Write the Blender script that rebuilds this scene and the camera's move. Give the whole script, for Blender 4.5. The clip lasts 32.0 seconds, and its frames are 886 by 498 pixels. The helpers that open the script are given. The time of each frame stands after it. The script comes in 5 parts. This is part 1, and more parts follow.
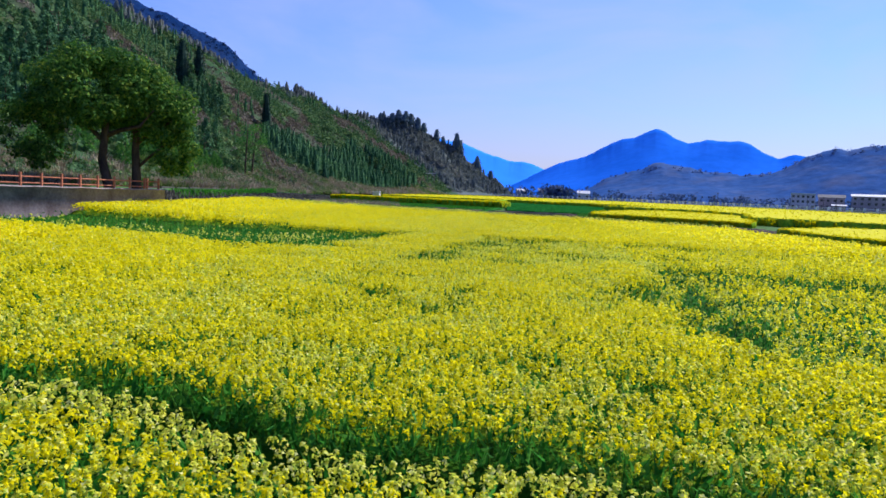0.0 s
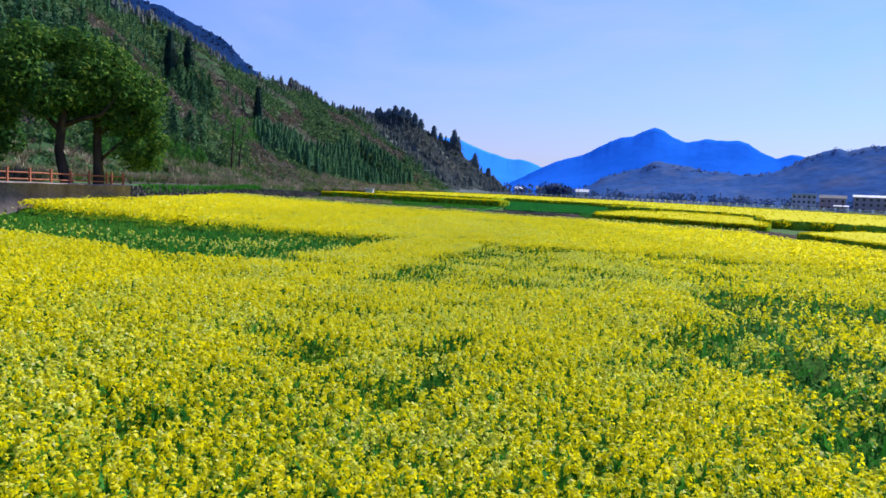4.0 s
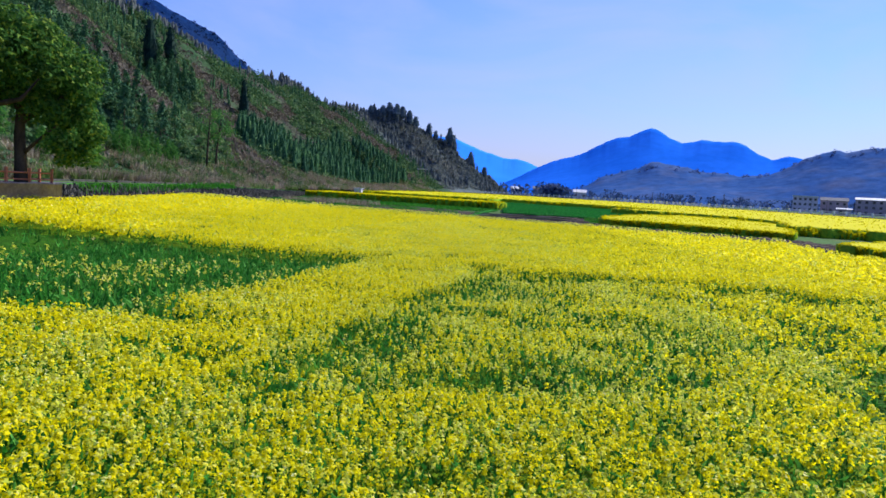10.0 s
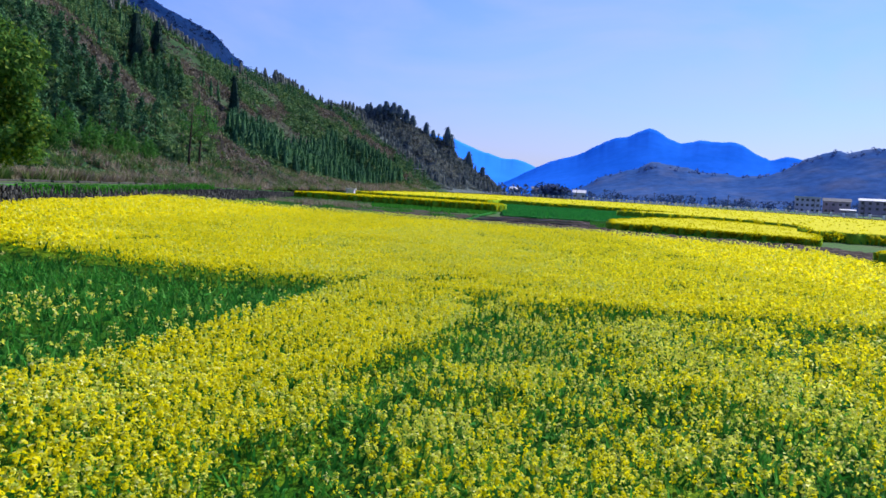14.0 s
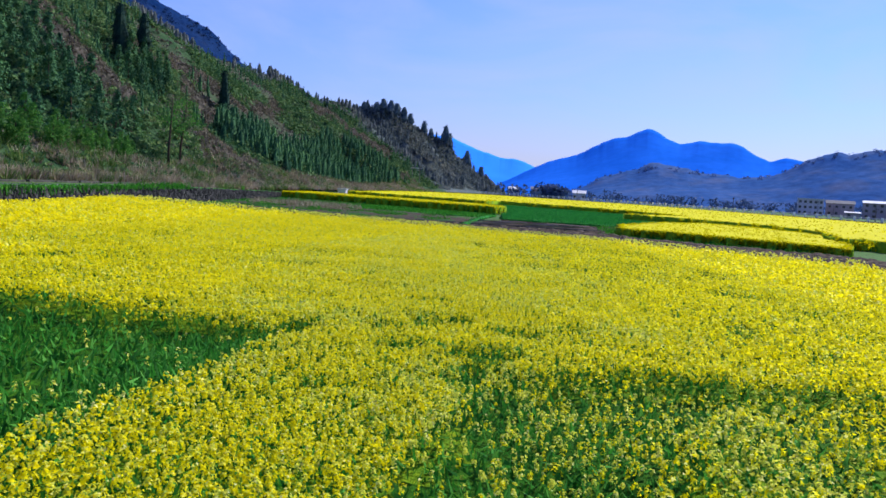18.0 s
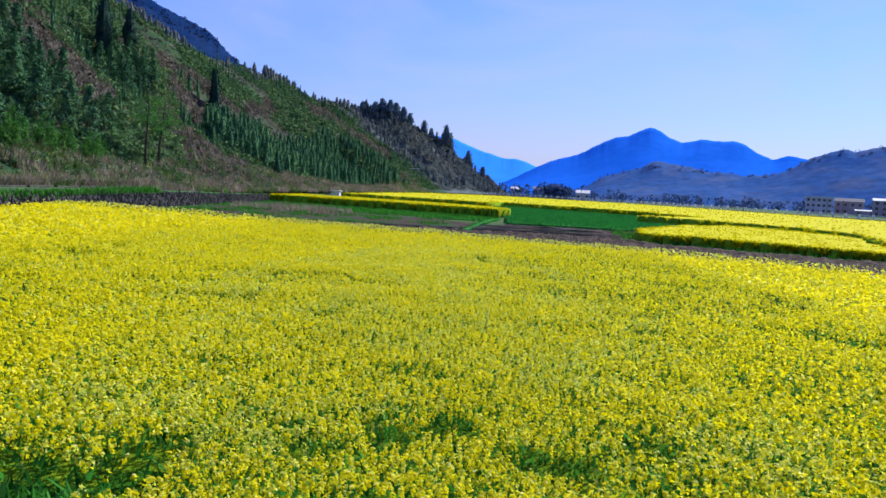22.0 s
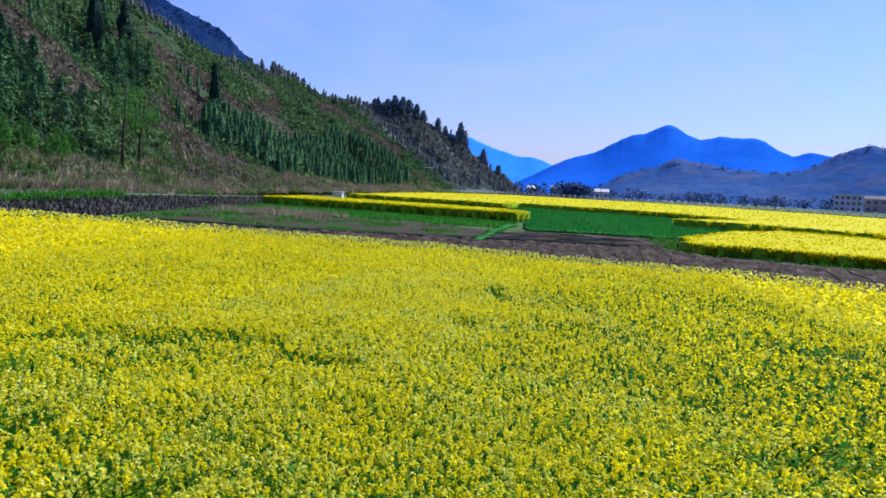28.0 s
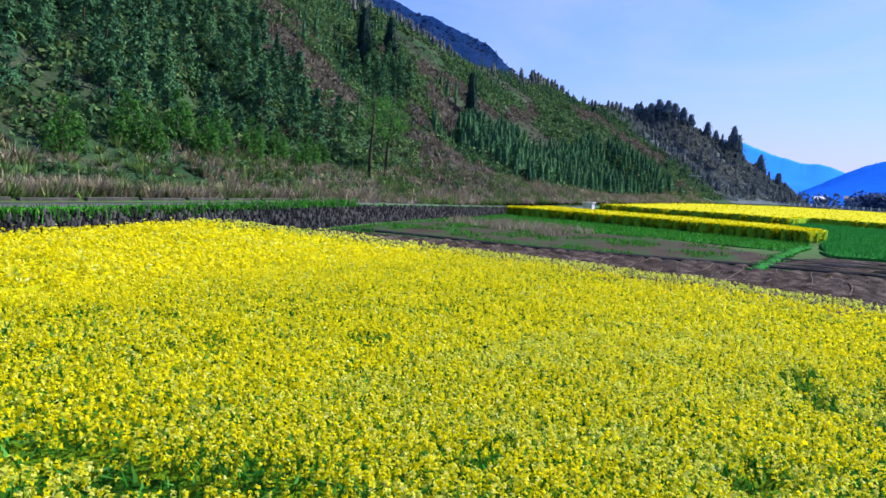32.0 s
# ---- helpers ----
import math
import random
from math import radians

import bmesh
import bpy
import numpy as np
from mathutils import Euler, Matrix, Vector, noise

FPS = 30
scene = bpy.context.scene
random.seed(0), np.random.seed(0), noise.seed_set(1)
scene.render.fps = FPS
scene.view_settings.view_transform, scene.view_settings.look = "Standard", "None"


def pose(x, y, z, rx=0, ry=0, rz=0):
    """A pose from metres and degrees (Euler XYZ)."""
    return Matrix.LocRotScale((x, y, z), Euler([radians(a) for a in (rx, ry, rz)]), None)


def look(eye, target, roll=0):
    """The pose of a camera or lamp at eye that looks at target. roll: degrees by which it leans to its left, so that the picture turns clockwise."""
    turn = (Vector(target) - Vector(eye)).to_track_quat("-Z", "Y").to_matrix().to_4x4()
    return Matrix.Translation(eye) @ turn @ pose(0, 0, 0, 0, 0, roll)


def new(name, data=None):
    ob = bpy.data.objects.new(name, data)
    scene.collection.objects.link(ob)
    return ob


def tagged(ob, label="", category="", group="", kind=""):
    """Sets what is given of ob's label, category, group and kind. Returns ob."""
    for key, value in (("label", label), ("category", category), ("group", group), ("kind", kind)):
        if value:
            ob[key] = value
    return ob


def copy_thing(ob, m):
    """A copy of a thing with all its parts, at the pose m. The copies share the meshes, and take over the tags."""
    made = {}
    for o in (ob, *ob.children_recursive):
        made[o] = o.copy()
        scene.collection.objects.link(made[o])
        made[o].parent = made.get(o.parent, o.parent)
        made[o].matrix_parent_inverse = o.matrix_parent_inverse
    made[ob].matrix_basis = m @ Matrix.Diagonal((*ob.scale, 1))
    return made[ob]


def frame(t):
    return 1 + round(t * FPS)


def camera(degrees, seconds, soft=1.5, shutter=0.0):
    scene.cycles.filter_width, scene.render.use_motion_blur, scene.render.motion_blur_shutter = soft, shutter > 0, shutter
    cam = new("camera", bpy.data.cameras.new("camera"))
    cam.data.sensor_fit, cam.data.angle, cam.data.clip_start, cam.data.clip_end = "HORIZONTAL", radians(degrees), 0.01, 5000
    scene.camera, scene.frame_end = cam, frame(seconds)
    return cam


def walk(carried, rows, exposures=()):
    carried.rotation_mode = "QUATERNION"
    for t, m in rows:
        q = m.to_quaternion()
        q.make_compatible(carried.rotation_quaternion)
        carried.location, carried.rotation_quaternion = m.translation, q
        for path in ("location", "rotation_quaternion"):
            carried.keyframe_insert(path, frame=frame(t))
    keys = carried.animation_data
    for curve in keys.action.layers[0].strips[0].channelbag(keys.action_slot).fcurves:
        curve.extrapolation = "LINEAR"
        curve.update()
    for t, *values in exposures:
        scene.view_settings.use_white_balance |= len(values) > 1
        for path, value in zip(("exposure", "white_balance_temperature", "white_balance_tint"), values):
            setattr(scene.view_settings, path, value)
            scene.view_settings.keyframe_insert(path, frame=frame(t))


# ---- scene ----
cam = camera(64.7, 32.0, soft=1.6)
METRES, EYE, TILT, LEAN, TURN = 55.0, 3.55, -4.4, -2.2, 0.0
ROWS = [
    (0.0, 0.0, 0.0, 0.0, 0.0, 0.0, -0.0),
    (0.5, 0.001, 0.0129, 0.0013, -0.04, -0.04, -0.21),
    (1.0, 0.0019, 0.026, 0.0026, -0.07, -0.06, -0.36),
    (1.5, 0.0028, 0.0392, 0.004, -0.1, -0.1, -0.48),
    (2.0, 0.0034, 0.0525, 0.0053, -0.13, -0.12, -0.55),
    (2.5, 0.004, 0.0659, 0.0067, -0.15, -0.15, -0.43),
    (3.0, 0.0049, 0.0794, 0.008, -0.18, -0.17, -0.42),
    (3.5, 0.0058, 0.0928, 0.0093, -0.22, -0.2, -0.5),
    (5.5, 0.0081, 0.1439, 0.0152, -0.33, -0.29, -0.15),
    (6.0, 0.0092, 0.1576, 0.0164, -0.35, -0.3, -0.2),
    (6.5, 0.0104, 0.1714, 0.0177, -0.39, -0.33, -0.35),
    (7.0, 0.0113, 0.1852, 0.0189, -0.42, -0.29, -0.39),
    (7.5, 0.0121, 0.1988, 0.0204, -0.46, -0.28, -0.37),
    (8.0, 0.0129, 0.2127, 0.0219, -0.49, -0.29, -0.43),
    (8.5, 0.0139, 0.2267, 0.0234, -0.52, -0.3, -0.48),
    (9.0, 0.0151, 0.2409, 0.0249, -0.54, -0.31, -0.61),
    (9.5, 0.016, 0.2555, 0.0265, -0.58, -0.31, -0.77),
    (10.0, 0.017, 0.2699, 0.028, -0.61, -0.31, -0.85),
    (10.5, 0.0179, 0.2844, 0.0295, -0.62, -0.3, -0.91),
    (11.0, 0.0189, 0.2988, 0.031, -0.65, -0.3, -0.91),
    (11.5, 0.0198, 0.3134, 0.0324, -0.67, -0.3, -0.92),
    (12.0, 0.0207, 0.3278, 0.0339, -0.68, -0.29, -0.91),
    (12.5, 0.0217, 0.3421, 0.0353, -0.7, -0.3, -0.95),
    (13.0, 0.0226, 0.3569, 0.0367, -0.72, -0.3, -0.95),
    (13.5, 0.0233, 0.372, 0.0382, -0.74, -0.29, -0.92),
    (15.5, 0.0261, 0.4216, 0.0459, -0.94, -0.42, -1.01),
    (16.0, 0.0275, 0.4382, 0.0475, -0.94, -0.42, -1.12),
    (16.5, 0.0286, 0.4534, 0.049, -0.94, -0.4, -1.17),
    (17.0, 0.0299, 0.4709, 0.0507, -0.93, -0.38, -1.19),
    (17.5, 0.0312, 0.4872, 0.0522, -0.94, -0.36, -1.25),
    (18.0, 0.0321, 0.5039, 0.0538, -0.92, -0.37, -1.24),
    (18.5, 0.0328, 0.5209, 0.0556, -0.89, -0.36, -0.98),
    (19.0, 0.0338, 0.5375, 0.0573, -0.86, -0.35, -0.81),
    (19.5, 0.035, 0.5545, 0.0587, -0.84, -0.35, -0.74),
    (20.0, 0.0364, 0.572, 0.0601, -0.82, -0.35, -0.8),
    (20.5, 0.0374, 0.5893, 0.0617, -0.8, -0.34, -0.87),
    (21.0, 0.0384, 0.6069, 0.0633, -0.79, -0.34, -0.81),
    (21.5, 0.0395, 0.6244, 0.0649, -0.77, -0.33, -0.81),
    (22.0, 0.0405, 0.6422, 0.0667, -0.76, -0.32, -0.8),
    (22.5, 0.0415, 0.6591, 0.0686, -0.75, -0.32, -0.79),
    (23.0, 0.0424, 0.6779, 0.0704, -0.77, -0.3, -0.76),
    (23.5, 0.0431, 0.6949, 0.0719, -0.78, -0.29, -0.71),
    (24.0, 0.0441, 0.7123, 0.0735, -0.76, -0.3, -0.54),
    (24.5, 0.0454, 0.7297, 0.075, -0.76, -0.3, -0.59),
    (25.0, 0.0466, 0.7469, 0.0766, -0.77, -0.3, -0.69),
    (25.5, 0.0476, 0.764, 0.0783, -0.77, -0.3, -0.74),
    (27.5, 0.0524, 0.8122, 0.0846, -0.35, -0.45, -0.53),
    (28.0, 0.0535, 0.8318, 0.0864, 0.53, -0.43, -0.65),
    (28.5, 0.0545, 0.854, 0.0885, 2.09, -0.42, -0.77),
    (29.0, 0.0553, 0.8747, 0.0904, 3.84, -0.39, -0.91),
    (29.5, 0.0557, 0.8948, 0.0923, 5.79, -0.36, -1.04),
    (30.0, 0.0563, 0.9147, 0.094, 8.0, -0.33, -1.22),
    (30.5, 0.0561, 0.9345, 0.0959, 10.48, -0.29, -1.6),
    (31.0, 0.0551, 0.9541, 0.0979, 13.78, -0.27, -1.86),
    (31.5, 0.0534, 0.9736, 0.1, 17.55, -0.27, -2.24),
    (32.0, 0.0511, 0.9926, 0.1021, 21.36, -0.28, -2.61),
]
walk(cam, [(t, pose(0, 0, EYE, TILT, LEAN, TURN) @ pose(METRES * x, METRES * y, METRES * z, 90 + pitch, roll, yaw)) for t, x, y, z, yaw, pitch, roll in ROWS], [(0.0, 0.7), (29.0, 0.7), (32.0, 0.92)])

# ---- world, sun, exposure ----
SUN_AZ, SUN_EL = 52.0, 44.0   # degrees to the right of the valley's axis, above the horizon
world = bpy.data.worlds.new("sky")
scene.world = world
world.use_nodes = True
wn, wl = world.node_tree.nodes, world.node_tree.links
sky = wn.new("ShaderNodeTexSky")
sky.sky_type, sky.sun_disc = "NISHITA", False
sky.sun_elevation, sky.sun_rotation = radians(SUN_EL), radians(SUN_AZ)
sky.air_density, sky.dust_density, sky.ozone_density, sky.altitude = 2.0, 0.3, 4.0, 600
tint = wn.new("ShaderNodeMix")
tint.data_type, tint.blend_type = "RGBA", "MULTIPLY"
tint.inputs[0].default_value, tint.inputs[7].default_value = 1.0, (0.465, 0.575, 1.37, 1)
wl.new(sky.outputs[0], tint.inputs[6])
# thin high veils of cloud, drawn out along the horizon
coord, spread_, veil, thin, cloud = (wn.new("ShaderNode" + k) for k in ("TexCoord", "Mapping", "TexNoise", "MapRange", "Mix"))
spread_.inputs["Scale"].default_value, spread_.inputs["Rotation"].default_value = (1.0, 1.0, 3.2), (0.1, 0.22, 0.4)
veil.inputs["Scale"].default_value, veil.inputs["Detail"].default_value, veil.inputs["Roughness"].default_value, veil.inputs["Distortion"].default_value = 2.6, 6.0, 0.55, 0.6
thin.inputs["From Min"].default_value, thin.inputs["From Max"].default_value, thin.inputs["To Max"].default_value = 0.42, 0.8, 0.5
cloud.data_type = "RGBA"
cloud.inputs[7].default_value = (3.9, 4.25, 6.9, 1)
wl.new(coord.outputs["Generated"], spread_.inputs[0])
wl.new(spread_.outputs[0], veil.inputs["Vector"])
wl.new(veil.outputs["Fac"], thin.inputs["Value"])
wl.new(thin.outputs["Result"], cloud.inputs[0])
wl.new(tint.outputs[2], cloud.inputs[6])
wl.new(cloud.outputs[2], wn["Background"].inputs[0])
wn["Background"].inputs[1].default_value = 0.09
sun = new("sun", bpy.data.lights.new("sun", "SUN"))
sun.data.energy, sun.data.angle, sun.data.color = 5.0, radians(0.6), (1.0, 0.975, 0.92)
sun_from = Vector((math.sin(radians(SUN_AZ)) * math.cos(radians(SUN_EL)), math.cos(radians(SUN_AZ)) * math.cos(radians(SUN_EL)), math.sin(radians(SUN_EL))))
sun.matrix_world = look(sun_from * 300, (0, 0, 0))

# ---- small tools ----
rng = np.random.RandomState(7)


def link_mesh(name, mesh, materials, parent=None, label="", kind="", smooth=False):
    for m in materials:
        mesh.materials.append(m)
    if smooth:
        mesh.shade_smooth()
    ob = new(name, mesh)
    if parent is not None:
        ob.parent = parent
    return tagged(ob, label=label, kind=kind)


def raw_mesh(name, verts, quads, index=None):
    """A mesh from an (n, 3) array of places and an (m, 4) array of corners."""
    me = bpy.data.meshes.new(name)
    me.vertices.add(len(verts))
    me.vertices.foreach_set("co", np.ascontiguousarray(verts, dtype=np.float32).ravel())
    me.loops.add(quads.size)
    me.loops.foreach_set("vertex_index", np.ascontiguousarray(quads, dtype=np.int32).ravel())
    me.polygons.add(len(quads))
    me.polygons.foreach_set("loop_start", np.arange(0, quads.size, quads.shape[1], dtype=np.int32))
    if index is not None:
        me.polygons.foreach_set("material_index", np.ascontiguousarray(index, dtype=np.int32))
    me.update(calc_edges=True)
    return me


def soup(name, corners):
    """A mesh of loose pointed leaves from (n, 4, 3) corners; the last two are drawn together."""
    n = len(corners)
    v = np.stack([corners[:, 0], corners[:, 1], (corners[:, 2] + corners[:, 3]) / 2], 1)
    return raw_mesh(name, v.reshape(-1, 3), np.arange(n * 3).reshape(n, 3))


def sheet(name, xx, yy, zz):
    """A grid mesh from three arrays of one shape."""
    a, b = xx.shape
    i = np.arange(a * b).reshape(a, b)
    quads = np.stack([i[:-1, :-1], i[1:, :-1], i[1:, 1:], i[:-1, 1:]], -1).reshape(-1, 4)
    return raw_mesh(name, np.stack([xx, yy, zz], -1).reshape(-1, 3), quads)


def bm_mesh(name, bm):
    me = bpy.data.meshes.new(name)
    bm.to_mesh(me)
    bm.free()
    return me


def part(name, bm, material, parent=None, label="", smooth=False):
    me = bm if isinstance(bm, bpy.types.Mesh) else bm_mesh(name, bm)
    return link_mesh(name, me, [material], parent, label, smooth=smooth)


def thing(name, at, label, category, group="", kind="", turn=0):
    ob = new(name)
    ob.matrix_basis = pose(at[0], at[1], at[2], 0, 0, turn)
    return tagged(ob, label, category, group, kind)


def box(bm, x0, x1, y0, y1, z0, z1, bevel=0.0):
    r = bmesh.ops.create_cube(bm, size=1, matrix=Matrix.LocRotScale(((x0 + x1) / 2, (y0 + y1) / 2, (z0 + z1) / 2), None, (x1 - x0, y1 - y0, z1 - z0)))
    if bevel:
        bmesh.ops.bevel(bm, geom=list({e for v in r["verts"] for e in v.link_edges}), offset=bevel, segments=1, affect="EDGES")
    return bm


def boxed(*a, **k):
    return box(bmesh.new(), *a, **k)


def tube(bm, pts, radii, sides=7):
    """A tapered bent tube through pts."""
    rings = []
    for i, p in enumerate(pts):
        p = Vector(p)
        d = (Vector(pts[min(i + 1, len(pts) - 1)]) - Vector(pts[max(i - 1, 0)])).normalized()
        u = d.orthogonal().normalized()
        w = d.cross(u)
        rings.append([bm.verts.new(p + radii[i] * (math.cos(a) * u + math.sin(a) * w)) for a in (2 * math.pi * k / sides for k in range(sides))])
    for r0, r1 in zip(rings, rings[1:]):
        for k in range(sides):
            bm.faces.new((r0[k], r0[(k + 1) % sides], r1[(k + 1) % sides], r1[k]))
    bm.faces.new(rings[0][::-1])
    bm.faces.new(rings[-1])
    return bm


def lattice(ix, iy, seed):
    h = (ix.astype(np.int64) * 374761393 + iy.astype(np.int64) * 668265263 + seed * 974634777) & 0xFFFFFFFF
    h = ((h ^ (h >> 13)) * 1274126177) & 0xFFFFFFFF
    return ((h ^ (h >> 16)) & 0xFFFF) / 65535.0


def vnoise(x, y, size, seed=0):
    """Smooth noise from 0 to 1 with lumps of that size."""
    x, y = np.asarray(x, float) / size, np.asarray(y, float) / size
    ix, iy = np.floor(x), np.floor(y)
    fx, fy = x - ix, y - iy
    fx, fy = fx * fx * (3 - 2 * fx), fy * fy * (3 - 2 * fy)
    a, b = lattice(ix, iy, seed), lattice(ix + 1, iy, seed)
    c, d = lattice(ix, iy + 1, seed), lattice(ix + 1, iy + 1, seed)
    return (a * (1 - fx) + b * fx) * (1 - fy) + (c * (1 - fx) + d * fx) * fy


def fbm(x, y, size, seed=0, octaves=3):
    return sum(vnoise(x, y, size / 2 ** k, seed + k) * 0.5 ** k for k in range(octaves)) / sum(0.5 ** k for k in range(octaves))


def ease(a):
    a = np.clip(a, 0, 1)
    return a * a * (3 - 2 * a)


def inside(x, y, poly):
    """Which of the points lie in a polygon."""
    x, y = np.asarray(x, float), np.asarray(y, float)
    hit = np.zeros(x.shape, bool)
    for (x0, y0), (x1, y1) in zip(poly, poly[1:] + poly[:1]):
        if y0 != y1:
            hit ^= ((y0 > y) != (y1 > y)) & (x < (x1 - x0) * (y - y0) / (y1 - y0) + x0)
    return hit


def level(x, y):
    """The valley floor's height."""
    x, y = np.asarray(x, float), np.asarray(y, float)
    f = ease((y - 68) / 50)
    return 1.5 * f + ease((-x - 6) / 18) * 0.8 * ease((y - 35) / 35) * (1 - f) + 0.006 * np.clip(y - 118, 0, 400)


def cards(centre, normal, length, width, up=None):
    """Quads about given centres, facing normal, (n, 4, 3)."""
    n = len(centre)
    normal = normal / (np.linalg.norm(normal, axis=1, keepdims=True) + 1e-9)
    ref = rng.normal(size=(n, 3)) if up is None else up
    u = np.cross(normal, ref)
    u /= np.linalg.norm(u, axis=1, keepdims=True) + 1e-9
    w = np.cross(normal, u)
    u, w = u * np.reshape(width, (-1, 1)) / 2, w * np.reshape(length, (-1, 1)) / 2
    return np.stack([centre - u - w, centre + u - w, centre + u + w, centre - u + w], 1)


# ---- materials ----
def shader(name):
    m = bpy.data.materials.new(name)
    m.use_nodes = True
    return m, m.node_tree.nodes, m.node_tree.links, m.node_tree.nodes["Principled BSDF"]


def ramp_of(n, l, source, stops):
    r = n.new("ShaderNodeValToRGB")
    e = r.color_ramp.elements
    while len(e) < len(stops):
        e.new(0.5)
    for k, (p, c) in zip(e, stops):
        k.position, k.color = p, (*c, 1)
    l.new(source, r.inputs[0])
    return r.outputs[0]


def noise_of(n, l, size, detail=5, stretch=(1, 1, 1), rough=0.6):
    """Noise in metres of the world, lumps of about that size."""
    g, mp, t = n.new("ShaderNodeNewGeometry"), n.new("ShaderNodeMapping"), n.new("ShaderNodeTexNoise")
    mp.inputs["Scale"].default_value = stretch
    l.new(g.outputs["Position"], mp.inputs[0])
    l.new(mp.outputs[0], t.inputs["Vector"])
    t.inputs["Scale"].default_value, t.inputs["Detail"].default_value, t.inputs["Roughness"].default_value = 1 / size, detail, rough
    return t.outputs["Fac"]


def blend(n, l, fac, a, b, mode="MIX"):
    x = n.new("ShaderNodeMix")
    x.data_type, x.blend_type = "RGBA", mode
    for s, v in ((x.inputs[0], fac), (x.inputs[6], a), (x.inputs[7], b)):
        if isinstance(v, (int, float)):
            s.default_value = v
        elif isinstance(v, tuple):
            s.default_value = (*v, 1)
        else:
            l.new(v, s)
    return x.outputs[2]


def surface(name, stops, size, fine=None, fine_stops=((0.3, (0.7, 0.7, 0.7)), (0.7, (1.15, 1.15, 1.15))), rough=0.85, bump=0.0, bump_size=None, stretch=(1, 1, 1), metal=0.0, gloss=0.04):
    """Two scales of noise, grain over patches."""
    m, n, l, b = shader(name)
    col = ramp_of(n, l, noise_of(n, l, size, 4, stretch), stops)
    if fine:
        col = blend(n, l, 1.0, col, ramp_of(n, l, noise_of(n, l, fine, 5, stretch), fine_stops), "MULTIPLY")
    l.new(col, b.inputs["Base Color"])
    b.inputs["Roughness"].default_value, b.inputs["Metallic"].default_value = rough, metal
    b.inputs["Specular IOR Level"].default_value = gloss
    if bump:
        k = n.new("ShaderNodeBump")
        k.inputs["Strength"].default_value, k.inputs["Distance"].default_value = 1.0, bump
        l.new(noise_of(n, l, bump_size or fine or size, 5, stretch), k.inputs["Height"])
        l.new(k.outputs[0], b.inputs["Normal"])
    return m


def leafy(name, stops, patch, patch_stops, through_light=0.35, rough=0.6):
    """Leaves and petals: each card its own shade, patches over the whole, and light let through."""
    m, n, l, b = shader(name)
    g = n.new("ShaderNodeNewGeometry")
    col = ramp_of(n, l, g.outputs["Random Per Island"], stops)
    col = blend(n, l, 1.0, col, ramp_of(n, l, noise_of(n, l, patch, 3), patch_stops), "MULTIPLY")
    l.new(col, b.inputs["Base Color"])
    b.inputs["Roughness"].default_value = rough
    b.inputs["Specular IOR Level"].default_value = 0.03
    t, mx = n.new("ShaderNodeBsdfTranslucent"), n.new("ShaderNodeMixShader")
    l.new(col, t.inputs[0])
    mx.inputs[0].default_value = through_light
    l.new(b.outputs[0], mx.inputs[1])
    l.new(t.outputs[0], mx.inputs[2])
    l.new(mx.outputs[0], n["Material Output"].inputs[0])
    return m


EVEN = ((0.3, (0.75, 0.75, 0.75)), (0.7, (1.15, 1.15, 1.15)))
petal = leafy("rape_petal", ((0.0, (0.50, 0.50, 0.03)), (0.25, (0.79, 0.685, 0.006)), (0.8, (0.83, 0.72, 0.004)), (1.0, (0.80, 0.75, 0.10))), 0.3, ((0.3, (0.82, 0.86, 0.8)), (0.7, (1.04, 1.03, 1.0))), 0.54)
# colour of the pale heads, and of the painted sunlit tips on golden ones
petal_pale = leafy("rape_petal_pale", ((0.0, (0.34, 0.46, 0.08)), (0.35, (0.64, 0.63, 0.05)), (0.8, (0.76, 0.71, 0.11)), (1.0, (0.82, 0.79, 0.34))), 0.3, ((0.3, (0.8, 0.86, 0.8)), (0.7, (1.05, 1.06, 1.0))), 0.5)
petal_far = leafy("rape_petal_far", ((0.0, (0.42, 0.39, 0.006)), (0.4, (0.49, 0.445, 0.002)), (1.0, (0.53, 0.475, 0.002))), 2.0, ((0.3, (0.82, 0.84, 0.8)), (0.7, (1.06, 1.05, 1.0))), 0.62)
rape_leaf = leafy("rape_leaf", ((0.0, (0.014, 0.088, 0.012)), (0.6, (0.036, 0.205, 0.022)), (1.0, (0.10, 0.31, 0.05))), 0.8, EVEN, 0.35)
canopy = surface("rape_canopy", ((0.25, (0.17, 0.22, 0.008)), (0.5, (0.36, 0.36, 0.005)), (0.75, (0.54, 0.49, 0.003))), 0.35, 0.12, bump=0.15, bump_size=0.25)
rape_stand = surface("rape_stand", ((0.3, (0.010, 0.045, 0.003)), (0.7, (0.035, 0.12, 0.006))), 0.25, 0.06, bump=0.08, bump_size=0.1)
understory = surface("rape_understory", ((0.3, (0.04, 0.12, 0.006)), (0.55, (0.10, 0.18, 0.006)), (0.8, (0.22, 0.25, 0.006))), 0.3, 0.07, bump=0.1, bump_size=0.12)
strip_side = surface("rape_strip_side", ((0.3, (0.09, 0.27, 0.016)), (0.7, (0.30, 0.40, 0.015))), 0.5, 0.1, bump=0.08, bump_size=0.15)
strip_top = surface("rape_strip_top", ((0.25, (0.38, 0.36, 0.005)), (0.7, (0.50, 0.455, 0.003))), 0.6, 0.2, bump=0.06, bump_size=0.3)
meadow = surface("meadow", ((0.25, (0.06, 0.07, 0.03)), (0.5, (0.05, 0.12, 0.03)), (0.75, (0.10, 0.10, 0.05))), 9, 0.25, bump=0.08, bump_size=0.2)
